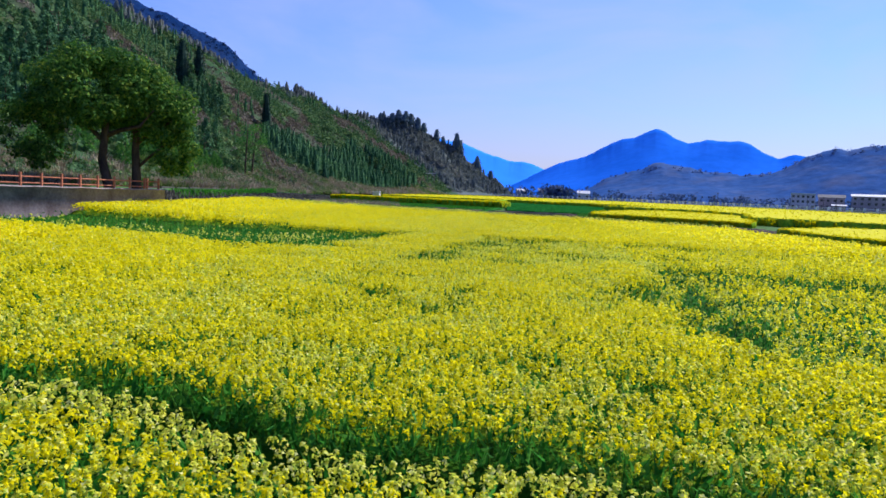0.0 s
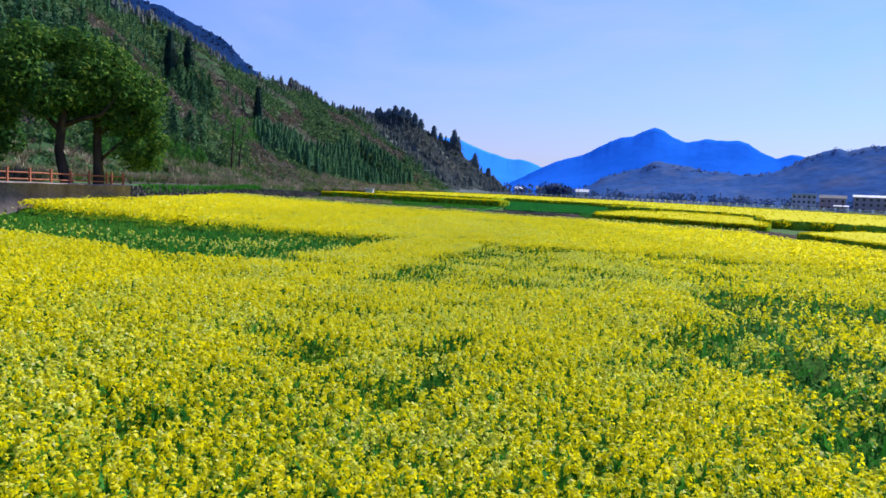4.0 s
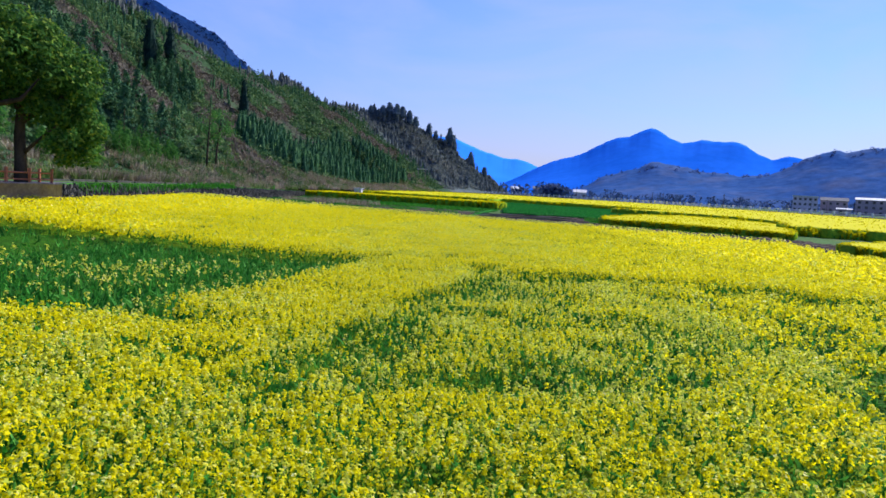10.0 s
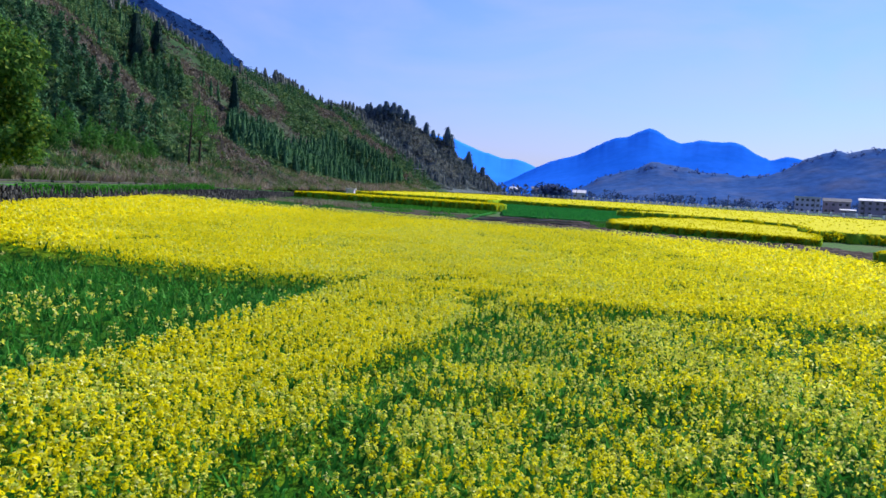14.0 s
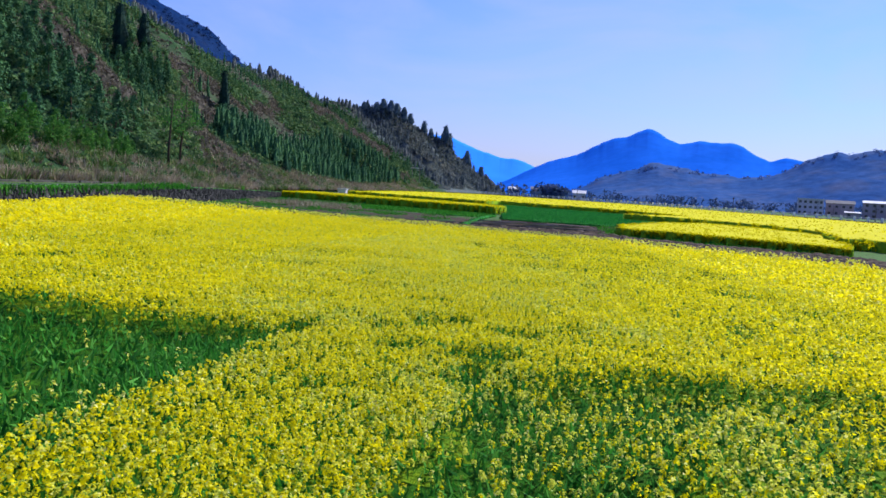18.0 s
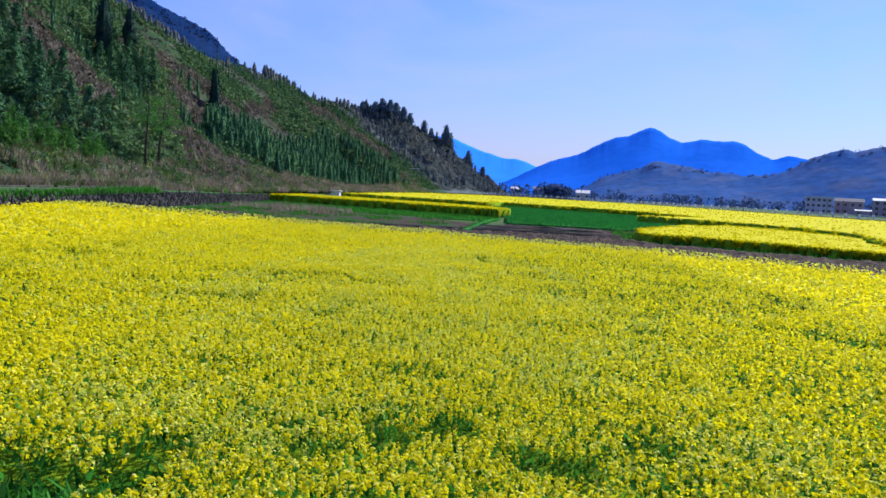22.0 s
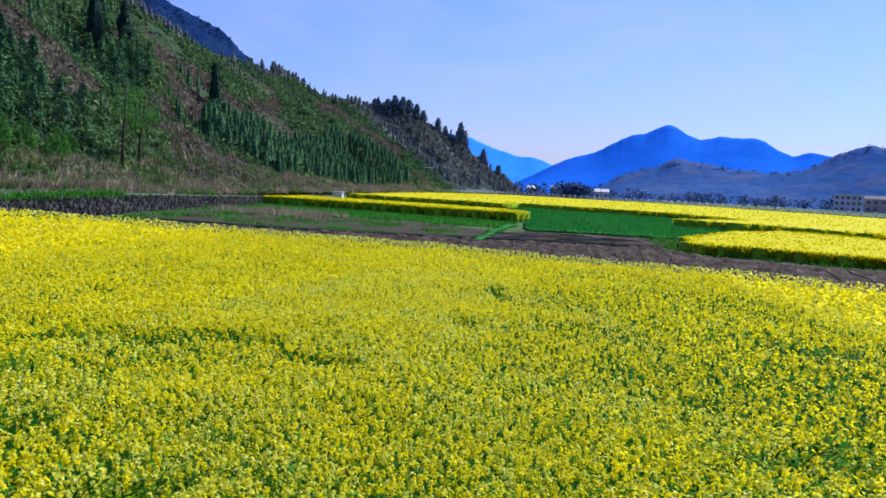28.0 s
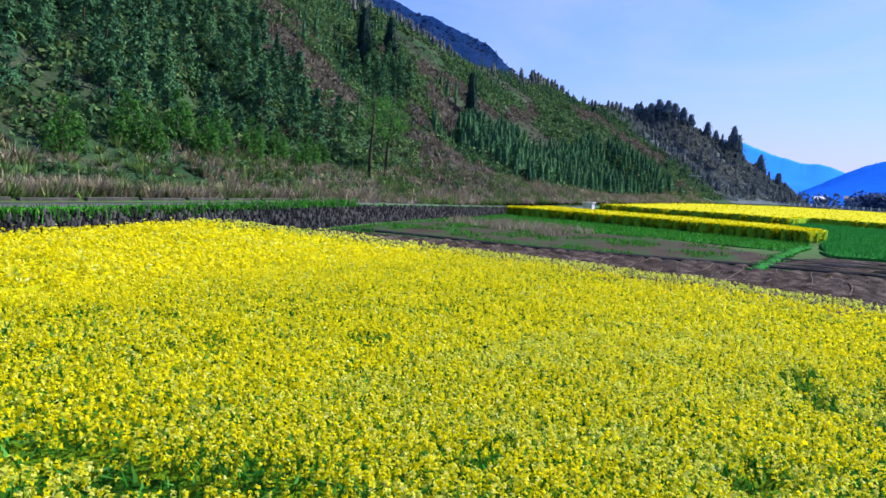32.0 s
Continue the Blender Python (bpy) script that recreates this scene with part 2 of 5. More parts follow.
green_crop = leafy("green_crop", ((0.0, (0.014, 0.14, 0.028)), (1.0, (0.04, 0.27, 0.045))), 1.5, EVEN, 0.35)
hill_soil, hn, hl, hb = shader("hillside_earth")
dry_at = hn.new("ShaderNodeAttribute")
dry_at.attribute_name = "dryness"
damp = ramp_of(hn, hl, noise_of(hn, hl, 7, 5), ((0.3, (0.014, 0.042, 0.016)), (0.55, (0.032, 0.066, 0.028)), (0.7, (0.060, 0.064, 0.040))))
arid = ramp_of(hn, hl, noise_of(hn, hl, 2.5, 5, (1, 1, 2.5)), ((0.3, (0.014, 0.015, 0.012)), (0.5, (0.034, 0.032, 0.026)), (0.7, (0.072, 0.062, 0.052))))
# bluish grey for the far spur: distance haze put into the earth colour
spur_haze_at = hn.new("ShaderNodeAttribute")
spur_haze_at.attribute_name = "spur_haze"
hazed_grey = ramp_of(hn, hl, noise_of(hn, hl, 3.5, 5), ((0.3, (0.055, 0.076, 0.088)), (0.55, (0.095, 0.118, 0.122)), (0.72, (0.14, 0.145, 0.138))))
hl.new(blend(hn, hl, spur_haze_at.outputs["Fac"], blend(hn, hl, dry_at.outputs["Fac"], damp, arid), hazed_grey), hb.inputs["Base Color"])
hb.inputs["Roughness"].default_value, hb.inputs["Specular IOR Level"].default_value = 0.95, 0.05
hbump = hn.new("ShaderNodeBump")
hbump.inputs["Strength"].default_value, hbump.inputs["Distance"].default_value = 1.0, 0.5
hl.new(noise_of(hn, hl, 1.2, 5), hbump.inputs["Height"])
hl.new(hbump.outputs[0], hb.inputs["Normal"])
# distance haze is put into the blue base colours of mountains and far woods
far_haze_blue = surface("far_mountain_hazed", ((0.3, (0.008, 0.090, 0.44)), (0.7, (0.014, 0.115, 0.53))), 160, 30, fine_stops=((0.3, (0.9, 0.9, 0.9)), (0.7, (1.05, 1.05, 1.05))), rough=1.0, gloss=0.0)
far_haze_pale = surface("farthest_mountain_hazed", ((0.3, (0.02, 0.17, 0.72)), (0.7, (0.03, 0.2, 0.78))), 300, rough=1.0, gloss=0.0)
wood_haze_blue = surface("far_woods_hazed", ((0.3, (0.022, 0.066, 0.20)), (0.5, (0.034, 0.080, 0.21)), (0.62, (0.052, 0.090, 0.20)), (0.75, (0.066, 0.094, 0.185))), 38, 9, rough=1.0, bump=0.8, bump_size=9, gloss=0.0)

# a darker haze blue in the base colour of the nearer ridge
ridge_haze_blue = surface("ridge_woods_hazed", ((0.3, (0.004, 0.018, 0.07)), (0.6, (0.010, 0.028, 0.085)), (0.75, (0.02, 0.034, 0.08))), 40, 8, rough=1.0, bump=2, bump_size=8, gloss=0.0)

# ---- ground: one sheet to the horizon ----
def spaced(dense0, dense1, step, lo, hi):
    a, out, back = np.arange(dense0, dense1 + step, step), [], []
    v, d = dense1 + step, step
    while v < hi:
        d *= 1.25
        v += d
        out.append(v)
    v, d = dense0, step
    while v > lo:
        d *= 1.25
        v -= d
        back.append(v)
    return np.concatenate([back[::-1], a, out])


gx, gy = np.meshgrid(spaced(-45, 60, 1.5, -2500, 3500), spaced(-8, 150, 1.5, -1500, 4500), indexing="ij")
gz = level(gx, gy) + (fbm(gx, gy, 3.0, 3) - 0.5) * 0.12
ground = link_mesh("ground", sheet("ground", gx, gy, gz), [meadow], kind="structure", smooth=True)
tagged(ground, "valley floor of rough grass and bare earth", "ground")

# ---- the hill beside the road ----
FOOT = [(-37, -60), (-39, 45), (-33, 100), (-31, 130), (-27, 165), (-23, 200), (-18, 230), (-9, 275), (0, 310), (6, 340), (12, 365), (22, 392), (33, 416), (45, 438)]
CREST = [(-140, -60, 80), (-135, 60, 80), (-125, 130, 74), (-112, 180, 66), (-104, 214, 57), (-99, 242, 56), (-86, 265, 48), (-81, 290, 48), (-73, 332, 49), (-57, 372, 45), (-43, 400, 42), (-22, 404, 45), (6, 415, 32), (36, 438, 12)]


BROWN = [(0.24, 0.36, 0.028, 0.17), (0.268, 0.085, 0.03, 0.07), (0.316, 0.38, 0.02, 0.08), (0.69, 0.48, 0.05, 0.12), (0.30, 0.09, 0.03, 0.10), (0.36, 0.45, 0.03, 0.10), (0.50, 0.62, 0.05, 0.10), (0.585, 0.35, 0.03, 0.18), (0.60, 0.12, 0.06, 0.08), (0.385, 0.62, 0.04, 0.06), (0.245, 0.52, 0.024, 0.26), (0.285, 0.15, 0.03, 0.09), (0.65, 0.6, 0.08, 0.2), (0.33, 0.62, 0.05, 0.07), (0.205, 0.18, 0.02, 0.03), (0.42, 0.55, 0.05, 0.06), (0.18, 0.155, 0.02, 0.02), (0.125, 0.16, 0.02, 0.03), (0.145, 0.52, 0.04, 0.05), (0.17, 0.6, 0.03, 0.07), (0.20, 0.8, 0.04, 0.06)]


def browned(s, v):
    """The dry, open places of the slope: 1 inside, 0 outside."""
    s, v = np.asarray(s, float), np.asarray(v, float)
    w = np.sin(v * 37) * 0.006 + np.sin(s * 190) * 0.004
    ragged = (fbm(s * 400, v * 90, 9, 17) - 0.5) * 2.6
    return np.max([ease(2.0 * (0.85 - np.hypot((s + w - b[0]) / b[2], (v - b[1]) / b[3])) + ragged) for b in BROWN], 0)


def hill_at(s, v):
    """Places on the hillside: s along its foot from 0 to 1, v up the slope, 1 at the crest."""
    k = np.clip(s, 0, 1) * (len(FOOT) - 1)
    f, c, i = np.array(FOOT, float), np.array(CREST, float), np.arange(len(FOOT))
    fx, fy = np.interp(k, i, f[:, 0]), np.interp(k, i, f[:, 1])
    cx, cy, ch = (np.interp(k, i, c[:, j]) for j in range(3))
    x, y = fx + (cx - fx) * v, fy + (cy - fy) * v
    base = level(fx, fy) + 1.2
    up = np.where(v < 1, 0.85 * v + 0.15 * v * v * (3 - 2 * v) - 0.05 * np.sin(np.clip(v, 0, 1) * np.pi), 1 - 1.2 * (v - 1))
    rough = (fbm(x, y, 26, 11) - 0.5) * 9 + (fbm(x, y, 7, 12) - 0.5) * 2.5
    lift = up * ch + 3 * fbm(x, y, 20, 5)
    step = 0.75 * (0.15 + browned(s, v)) * (np.clip(np.sin(lift * 2.1) * 2.5, -1, 1) + 0.4 * np.sin(lift * 4.3))
    gully = -3.2 * np.exp(-((fbm(s * 420, v * 26, 24, 33) - 0.5) / 0.03) ** 2) * ease(v * 4)
    z = base + up * np.maximum(ch - base, 0) + (rough + step + gully) * ease(v * 6) * ease((1.25 - v) * 4)
    return x, y, z


hs, hv = np.meshgrid(np.linspace(0, 1, 320), np.concatenate([np.linspace(0, 1.05, 150), np.linspace(1.1, 1.9, 9)]), indexing="ij")
hillside = link_mesh("hillside", sheet("hillside", *hill_at(hs, hv)), [hill_soil], kind="structure", smooth=True)
dry_share = hillside.data.attributes.new("dryness", "FLOAT", "POINT")
dry_share.data.foreach_set("value", np.ascontiguousarray(np.clip(browned(hs, hv) * 1.2 + 0.5 * ease((fbm(hs * 400, hv * 90, 22, 91) - 0.52) * 8), 0, 1), dtype=np.float32).ravel())
# share of the painted haze, growing along the foot towards the spur
spur_haze_share = hillside.data.attributes.new("spur_haze", "FLOAT", "POINT")
spur_haze_share.data.foreach_set("value", np.ascontiguousarray(ease((hs - 0.71 + 0.06 * (fbm(hs * 400, hv * 90, 14, 95) - 0.5)) / 0.05) * 0.85, dtype=np.float32).ravel())
tagged(hillside, "steep scrub-covered hillside with brown and green terraces", "hill")


# ---- far mountains ----
def ridge(name, tops, depth, material, label, rough, seed, foot=-5):
    """A mountain range under a crest line of (x, y, z) places, falling towards the valley and away from it."""
    t = np.array(tops, float)
    d = np.concatenate([[0], np.cumsum(np.hypot(np.diff(t[:, 0]), np.diff(t[:, 1])))])
    k = np.linspace(0, d[-1], 520)
    x, y, z = (np.interp(k, d, t[:, j]) for j in range(3))
    z = np.convolve(np.pad(z, 3, mode="edge"), np.hanning(7) / np.hanning(7).sum(), "valid")
    along = np.concatenate([[0], np.cumsum(np.hypot(np.diff(x), np.diff(y)))])
    crest = (fbm(along, along * 0, np.hypot(x, y).mean() * 0.02, seed, 4) - 0.5) * rough
    broad = np.convolve(np.pad(z, 40, mode="edge"), np.hanning(81) / np.hanning(81).sum(), "valid")
    n = np.hypot(x, y)
    rows = np.linspace(-1, 1, 41)
    xx, yy, zz = [], [], []
    for r in rows:
        f = 1 + r * depth / n
        px, py = x * f, y * f
        a = 1 - abs(r)
        lump = (fbm(px, py, n.mean() * 0.09, seed + 4, 3) - 0.5) * 1.6 * rough * np.sin(a * np.pi)
        xx.append(px), yy.append(py), zz.append(foot + ((z - broad) * a ** 5 + broad - foot) * a ** 1.15 + crest * a ** 5 + lump)
    ob = link_mesh(name, sheet(name, np.array(xx), np.array(yy), np.array(zz)), [material], kind="structure", smooth=True)
    return tagged(ob, label, "mountain")


ridge("backdrop_peak", [(150, 2650, 4), (231, 2648, 36), (312, 2640, 79), (362, 2633, 108), (422, 2624, 137), (522, 2606, 166), (570, 2596, 195), (607, 2588, 217), (645, 2578, 233), (687, 2567, 240), (720, 2558, 258), (757, 2548, 273), (791, 2537, 260), (824, 2527, 237), (861, 2514, 222), (923, 2492, 232), (961, 2477, 227), (1026, 2451, 229), (1056, 2438, 220), (1094, 2421, 194), (1136, 2402, 173), (1181, 2380, 187), (1227, 2356, 176), (1309, 2311, 149), (1700, 2100, 120)], 700, far_haze_blue, "hazy blue mountain with a pointed peak", 9, 21)
ridge("backdrop_ridge", [(-600, 3400, 330), (83, 3547, 274), (156, 3545, 242), (242, 3540, 213), (328, 3533, 181), (398, 3526, 184), (483, 3515, 160), (609, 3495, 119), (800, 3400, 60)], 600, far_haze_pale, "farthest pale blue mountain ridge", 14, 31)
ridge("backdrop_hill", [(-620, 690, 262), (-423, 830, 240), (-374, 853, 220), (-345, 865, 210), (-321, 874, 202), (-297, 883, 190), (-277, 889, 178), (-261, 894, 164), (-248, 898, 154), (-231, 902, 134), (-196, 911, 106), (-139, 921, 78), (0, 930, 30)], 330, ridge_haze_blue, "dark wooded ridge behind the hillside", 9, 41)
ridge("wooded_hill", [(120, 825, 2), (154, 815, 10), (184, 807, 28), (213, 800, 39), (241, 792, 47), (264, 784, 45), (292, 774, 39), (318, 764, 38), (343, 752, 40), (366, 741, 48), (377, 736, 57), (390, 729, 63), (414, 715, 66), (437, 701, 70), (560, 630, 80), (800, 500, 90), (1000, 200, 90)], 230, wood_haze_blue, "low wooded hills behind the village", 8, 51)

# ---- rapeseed fields ----
FIELD = [(-60, -12), (-33.8, 30), (-32, 44), (-29.8, 51.5), (-26.4, 64), (-25.9, 70), (-25.3, 87), (-15, 88), (-6, 88), (7, 84), (16, 80.5), (30.5, 74), (29, 60), (29, 40), (34, 10), (40, -12)]
UNRIPE = [(-34, 57), (-25, 52.6), (-18, 50.4), (-13, 48.4), (-9, 46.2), (-4.2, 44.5), (-1.9, 43.8), (-1.3, 42.3), (-2.0, 39.2), (-3.2, 35.7), (-4.2, 32.6), (-5.5, 29.2), (-9, 29.4), (-15, 33.6), (-25, 38.5), (-40, 43)]
BUDDING = [(-14, 36), (-9, 38.6), (-5.5, 40.4), (-5.5, 38.6), (-7, 34.2), (-10, 34)]
POOR = [(7.4, 26.5), (10, 26.8), (12.5, 24.6), (34, 21.6), (40, 8), (12, 9.5), (4.9, 10.8), (5.3, 13.5), (6.2, 18)]
SPARSE = [(2.7, 41.3), (4, 40.6), (8, 40.7), (14.4, 38.6), (32, 36.5), (32, 24), (12, 25), (7, 25.6), (3, 24.4), (-2.2, 24.2), (-1.3, 28), (-0.1, 31.6), (1.3, 34.9)]


# gaps in the flowers, with their half widths
GAPS = [(-5.4, 61.6, 1.1, 0.7), (-3.5, 61.2, 1.0, 0.65), (-1.7, 61.7, 1.1, 0.75), (0.3, 60.3, 1.0, 0.6), (3.7, 65.3, 0.5, 1.0), (4.9, 71.5, 0.4, 1.6), (1.4, 42.3, 0.8, 0.6), (3.1, 41.7, 1.0, 0.6), (-2.7, 17.2, 0.8, 0.6), (-1.5, 16.4, 0.7, 0.5), (0.5, 17.4, 0.4, 0.5), (3.8, 16.8, 0.5, 0.6), (0.2, 15.3, 0.4, 0.5), (-0.5, 14.7, 0.5, 0.5), (-2.0, 20.2, 0.9, 0.5), (1.0, 21.5, 0.5, 0.5), (-2.6, 26.2, 0.6, 0.5), (-7, 27.2, 1.4, 0.9), (-3.4, 10.2, 0.7, 0.5), (2.7, 8.9, 0.5, 0.5), (1.2, 9.2, 0.6, 0.4), (-1.6, 48.2, 0.7, 0.6), (1.9, 48.4, 0.6, 0.6), (1.6, 45.3, 0.4, 0.6), (-1.2, 43.9, 0.4, 0.6), (0.6, 44.4, 0.4, 0.6), (-0.6, 53.5, 0.7, 0.6), (5.5, 45, 0.4, 0.5)]


def furrow(x, y):
    return np.abs(y - (6.5 - 0.38 * x + 0.25 * np.sin(x * 1.3))) < 0.62


def crop_state(x, y):
    """Flower share (0 to 1) and height of the stand."""
    n = fbm(x, y, 5, 61)
    share = np.clip(0.98 - 2.0 * np.clip(0.42 - n, 0, 1) + 0.1, 0.2, 1)
    tall = 1.3 + (fbm(x, y, 2.2, 71) - 0.5) * 0.24
    wx, wy = x + (vnoise(x, y, 1.4, 36) - 0.5) * 0.8, y + (vnoise(x, y, 1.4, 37) - 0.5) * 1.2
    thin = inside(wx, wy, POOR)
    margin = thin & (~inside(wx - 1.1, wy, POOR) | ~inside(wx, wy + 2.4, POOR))
    share = np.where(thin, share * np.where(margin, 0.1, 0.42 + 0.5 * (fbm(x, y, 1.8, 38) - 0.5)), share)
    tall = np.where(thin, tall - np.where(margin, 0.5, 0.22), tall)
    ex, ey = x + 1.6 * (fbm(x, y, 2, 81) - 0.5), y + 2.4 * (fbm(x, y, 2, 82) - 0.5)
    sparse = inside(ex, ey, SPARSE)
    brink = sparse & ~(inside(ex, ey + 1.5, SPARSE) & inside(ex - 1.0, ey, SPARSE))
    tuft = ease((fbm(x, y, 1.5, 85) - 0.36) * 4.5)
    late = 1 - 0.5 * ease((x - 12) / 14)
    share = np.where(sparse, share * (1 - late * (1 - (0.33 + 0.42 * tuft))) * np.where(brink, 0.45, 1), share)
    tall = np.where(sparse, tall - 0.12 - 0.16 * (1 - tuft), tall)
    hole = ease((0.27 - vnoise(x, y, 1.3, 83)) * 9) * (vnoise(x, y, 7, 84) > 0.4) * (y < 72)
    share, tall = share * (1 - 0.85 * hole), tall - 0.25 * hole
    for hx, hy, wide, deep_ in GAPS:
        gap_ = ease(1.6 - 1.3 * np.hypot((wx - hx) / wide, (wy - hy) / deep_))
        share, tall = share * (1 - 0.85 * gap_), tall - 0.3 * gap_
    older = ease((x - 3.0 - 0.23 * (y - 65)) / 2.5) * ease((y - 56) / 6) * ease((80 - y) / 8)
    share = share * (1 - 0.38 * older) * (1 - 0.2 * ease((x - 4) / 6) * ease((y - 42) / 5))
    u = inside(x, y, UNRIPE)
    front = ~inside(x, y + 5.5, UNRIPE)
    bud = inside(wx, wy, BUDDING)
    share = np.where(u, np.where(bud, 0.3, np.where(front, 0.015, 0.075)), share)
    back = ease((y - np.interp(x, [-40, -25, -15, -9, -5.5, -1.3], [43, 38.5, 33.6, 29.4, 29.2, 41])) / 11)
    tall = np.where(u, np.where(bud, 1.15, 1.22 - 0.34 * back), tall)
    return share, tall


def stand(name, area, bounds, cell, state, crown=None):
    """The leafy body of a crop: a lumpy canopy with upright edges."""
    xs, ys = np.arange(bounds[0], bounds[1] + cell, cell), np.arange(bounds[2], bounds[3] + cell, cell)
    cx, cy = np.meshgrid(xs[:-1] + cell / 2, ys[:-1] + cell / 2, indexing="ij")
    on = area(cx, cy)
    vx, vy = np.meshgrid(xs, ys, indexing="ij")
    vx = vx + (vnoise(vx, vy, 0.9, 3) - 0.5) * cell * 0.8
    vy = vy + (vnoise(vx, vy, 0.9, 4) - 0.5) * cell * 0.8
    g = level(vx, vy)
    top = g + state(vx, vy)
    m = vx.size
    i = np.arange(m).reshape(vx.shape)
    v = np.concatenate([np.stack([vx, vy, top], -1).reshape(-1, 3), np.stack([vx, vy, g - 0.05], -1).reshape(-1, 3)])
    a, b, c, d = i[:-1, :-1], i[1:, :-1], i[1:, 1:], i[:-1, 1:]
    faces = [np.stack([a, b, c, d], -1)[on]]
    pad = np.pad(on, 1)
    for (p, q), (sx, sy) in (((a, b), (1, 0)), ((b, c), (2, 1)), ((c, d), (1, 2)), ((d, a), (0, 1))):
        edge = on & ~pad[sx:sx + on.shape[0], sy:sy + on.shape[1]]
        faces.append(np.stack([p, p + m, q + m, q], -1)[edge])
    f = np.concatenate(faces)
    which = np.zeros(len(f), int)
    if crown is not None:
        which[:len(faces[0])] = crown(cx[on], cy[on])
    return raw_mesh(name, v, f, which)


def scatter(bounds, density, area):
    n = int((bounds[1] - bounds[0]) * (bounds[3] - bounds[2]) * density)
    x, y = rng.uniform(bounds[0], bounds[1], n), rng.uniform(bounds[2], bounds[3], n)
    k = area(x, y)
    return x[k], y[k]


def spread_even(bounds, density, area):
    """Places that keep some distance from one another."""
    step = density ** -0.5
    x, y = np.meshgrid(np.arange(bounds[0], bounds[1], step), np.arange(bounds[2], bounds[3], step), indexing="ij")
    x, y = x.ravel() + rng.uniform(-0.45, 0.45, x.size) * step, y.ravel() + rng.uniform(-0.45, 0.45, y.size) * step
    k = area(x, y)
    return x[k], y[k]


def blossoms(x, y, top, count, radius, size, lift=0.75):
    """Flower heads: round-topped columns of small petals, count petals a head."""
    n = len(x)
    c = np.repeat(np.stack([x, y, top], -1), count, 0)
    m = n * count
    a, h = rng.uniform(0, 2 * np.pi, m), rng.uniform(0, 1, m) ** 0.7
    r = np.repeat(radius * rng.uniform(0.7, 1.3, n), count)
    prof = np.where(h > 0.72, np.sqrt(np.clip(1 - ((h - 0.72) / 0.3) ** 2, 0, 1)), 0.55 + 0.6 * h)
    off = np.stack([np.cos(a) * prof * r, np.sin(a) * prof * r, (h * 3.0 - 2.5) * r], -1)
    nor = off * [1, 1, 0.3] / r[:, None] + rng.normal(size=off.shape) * 0.5 + [0, 0, lift]
    s = size * rng.uniform(0.7, 1.3, m)
    return cards(c + off, nor, s, s)


def florets(x, y, top, count, radius, size):
    """Round-topped heads of small florets that lie like scales on a dome over a short stalk."""
    n = len(x)
    m = n * count
    r = np.repeat(radius * rng.uniform(0.75, 1.25, n), count)
    tall_ = np.repeat(rng.uniform(0.8, 1.3, n), count)
    lean = np.repeat(rng.normal(size=(n, 2)) * 0.15, count, 0)
    a, h = rng.uniform(0, 2 * np.pi, m), rng.uniform(0, 1, m)
    up = np.where(h > 0.45, np.sin((h - 0.45) / 0.55 * np.pi / 2), (h - 0.45) * 4.2)
    out = np.where(h > 0.45, np.cos((h - 0.45) / 0.55 * np.pi / 2), 1 + (h - 0.45) * 1.1) + 0.12
    off = np.stack([np.cos(a) * out, np.sin(a) * out, up * 1.4 * tall_], -1) * r[:, None] * rng.uniform(0.85, 1.1, (m, 1))
    off[:, :2] += lean * off[:, 2:]
    nor = np.stack([np.cos(a) * out, np.sin(a) * out, np.maximum(up, 0) + 0.35], -1) + rng.normal(size=(m, 3)) * 0.3
    s_ = size * rng.uniform(0.75, 1.3, m)
    c = np.repeat(np.stack([x, y, top], -1), count, 0) + off
    return cards(c, nor, s_ * 1.25, s_), h > 0.7


def main_area(x, y):
    return inside(x, y, FIELD) & ~furrow(x, y)


def reach(x, y):
    """How near the flight passes, roughly, with the place in view."""
    side = np.abs(x - 0.045 * y)
    ahead = np.clip(y - 60, 0, 999) * 0.65
    side = np.where((x < 0) & (y > 55), side * 0.75, side)
    return np.maximum(np.hypot(side * 1.86, ahead), 5) * (1 + 0.009 * np.clip(y, 0, 70))


FB = (-34, 34, 3.0, 89)
deep = lambda x, y: (reach(x, y) > 40) & ~np.any([inside(x + a, y + c, UNRIPE) | inside(x + a, y + c, SPARSE) | inside(x + a, y + c, POOR) for a, c in ((0, 0), (0, -1.6), (1.2, 0), (-1.2, 0), (0, 1.6))], 0)
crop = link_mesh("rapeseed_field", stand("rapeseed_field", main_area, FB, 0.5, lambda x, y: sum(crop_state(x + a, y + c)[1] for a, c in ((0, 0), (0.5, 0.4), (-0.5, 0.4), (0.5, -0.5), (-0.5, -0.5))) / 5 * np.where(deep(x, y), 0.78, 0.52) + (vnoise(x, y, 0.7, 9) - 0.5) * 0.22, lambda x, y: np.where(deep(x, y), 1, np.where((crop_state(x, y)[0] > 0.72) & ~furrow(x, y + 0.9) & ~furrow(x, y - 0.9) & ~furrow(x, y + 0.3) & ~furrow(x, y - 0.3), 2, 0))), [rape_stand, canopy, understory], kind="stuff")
tagged(crop, "broad field of yellow rapeseed in full bloom", "rapeseed field")
petals, pales, greens = [], [], []
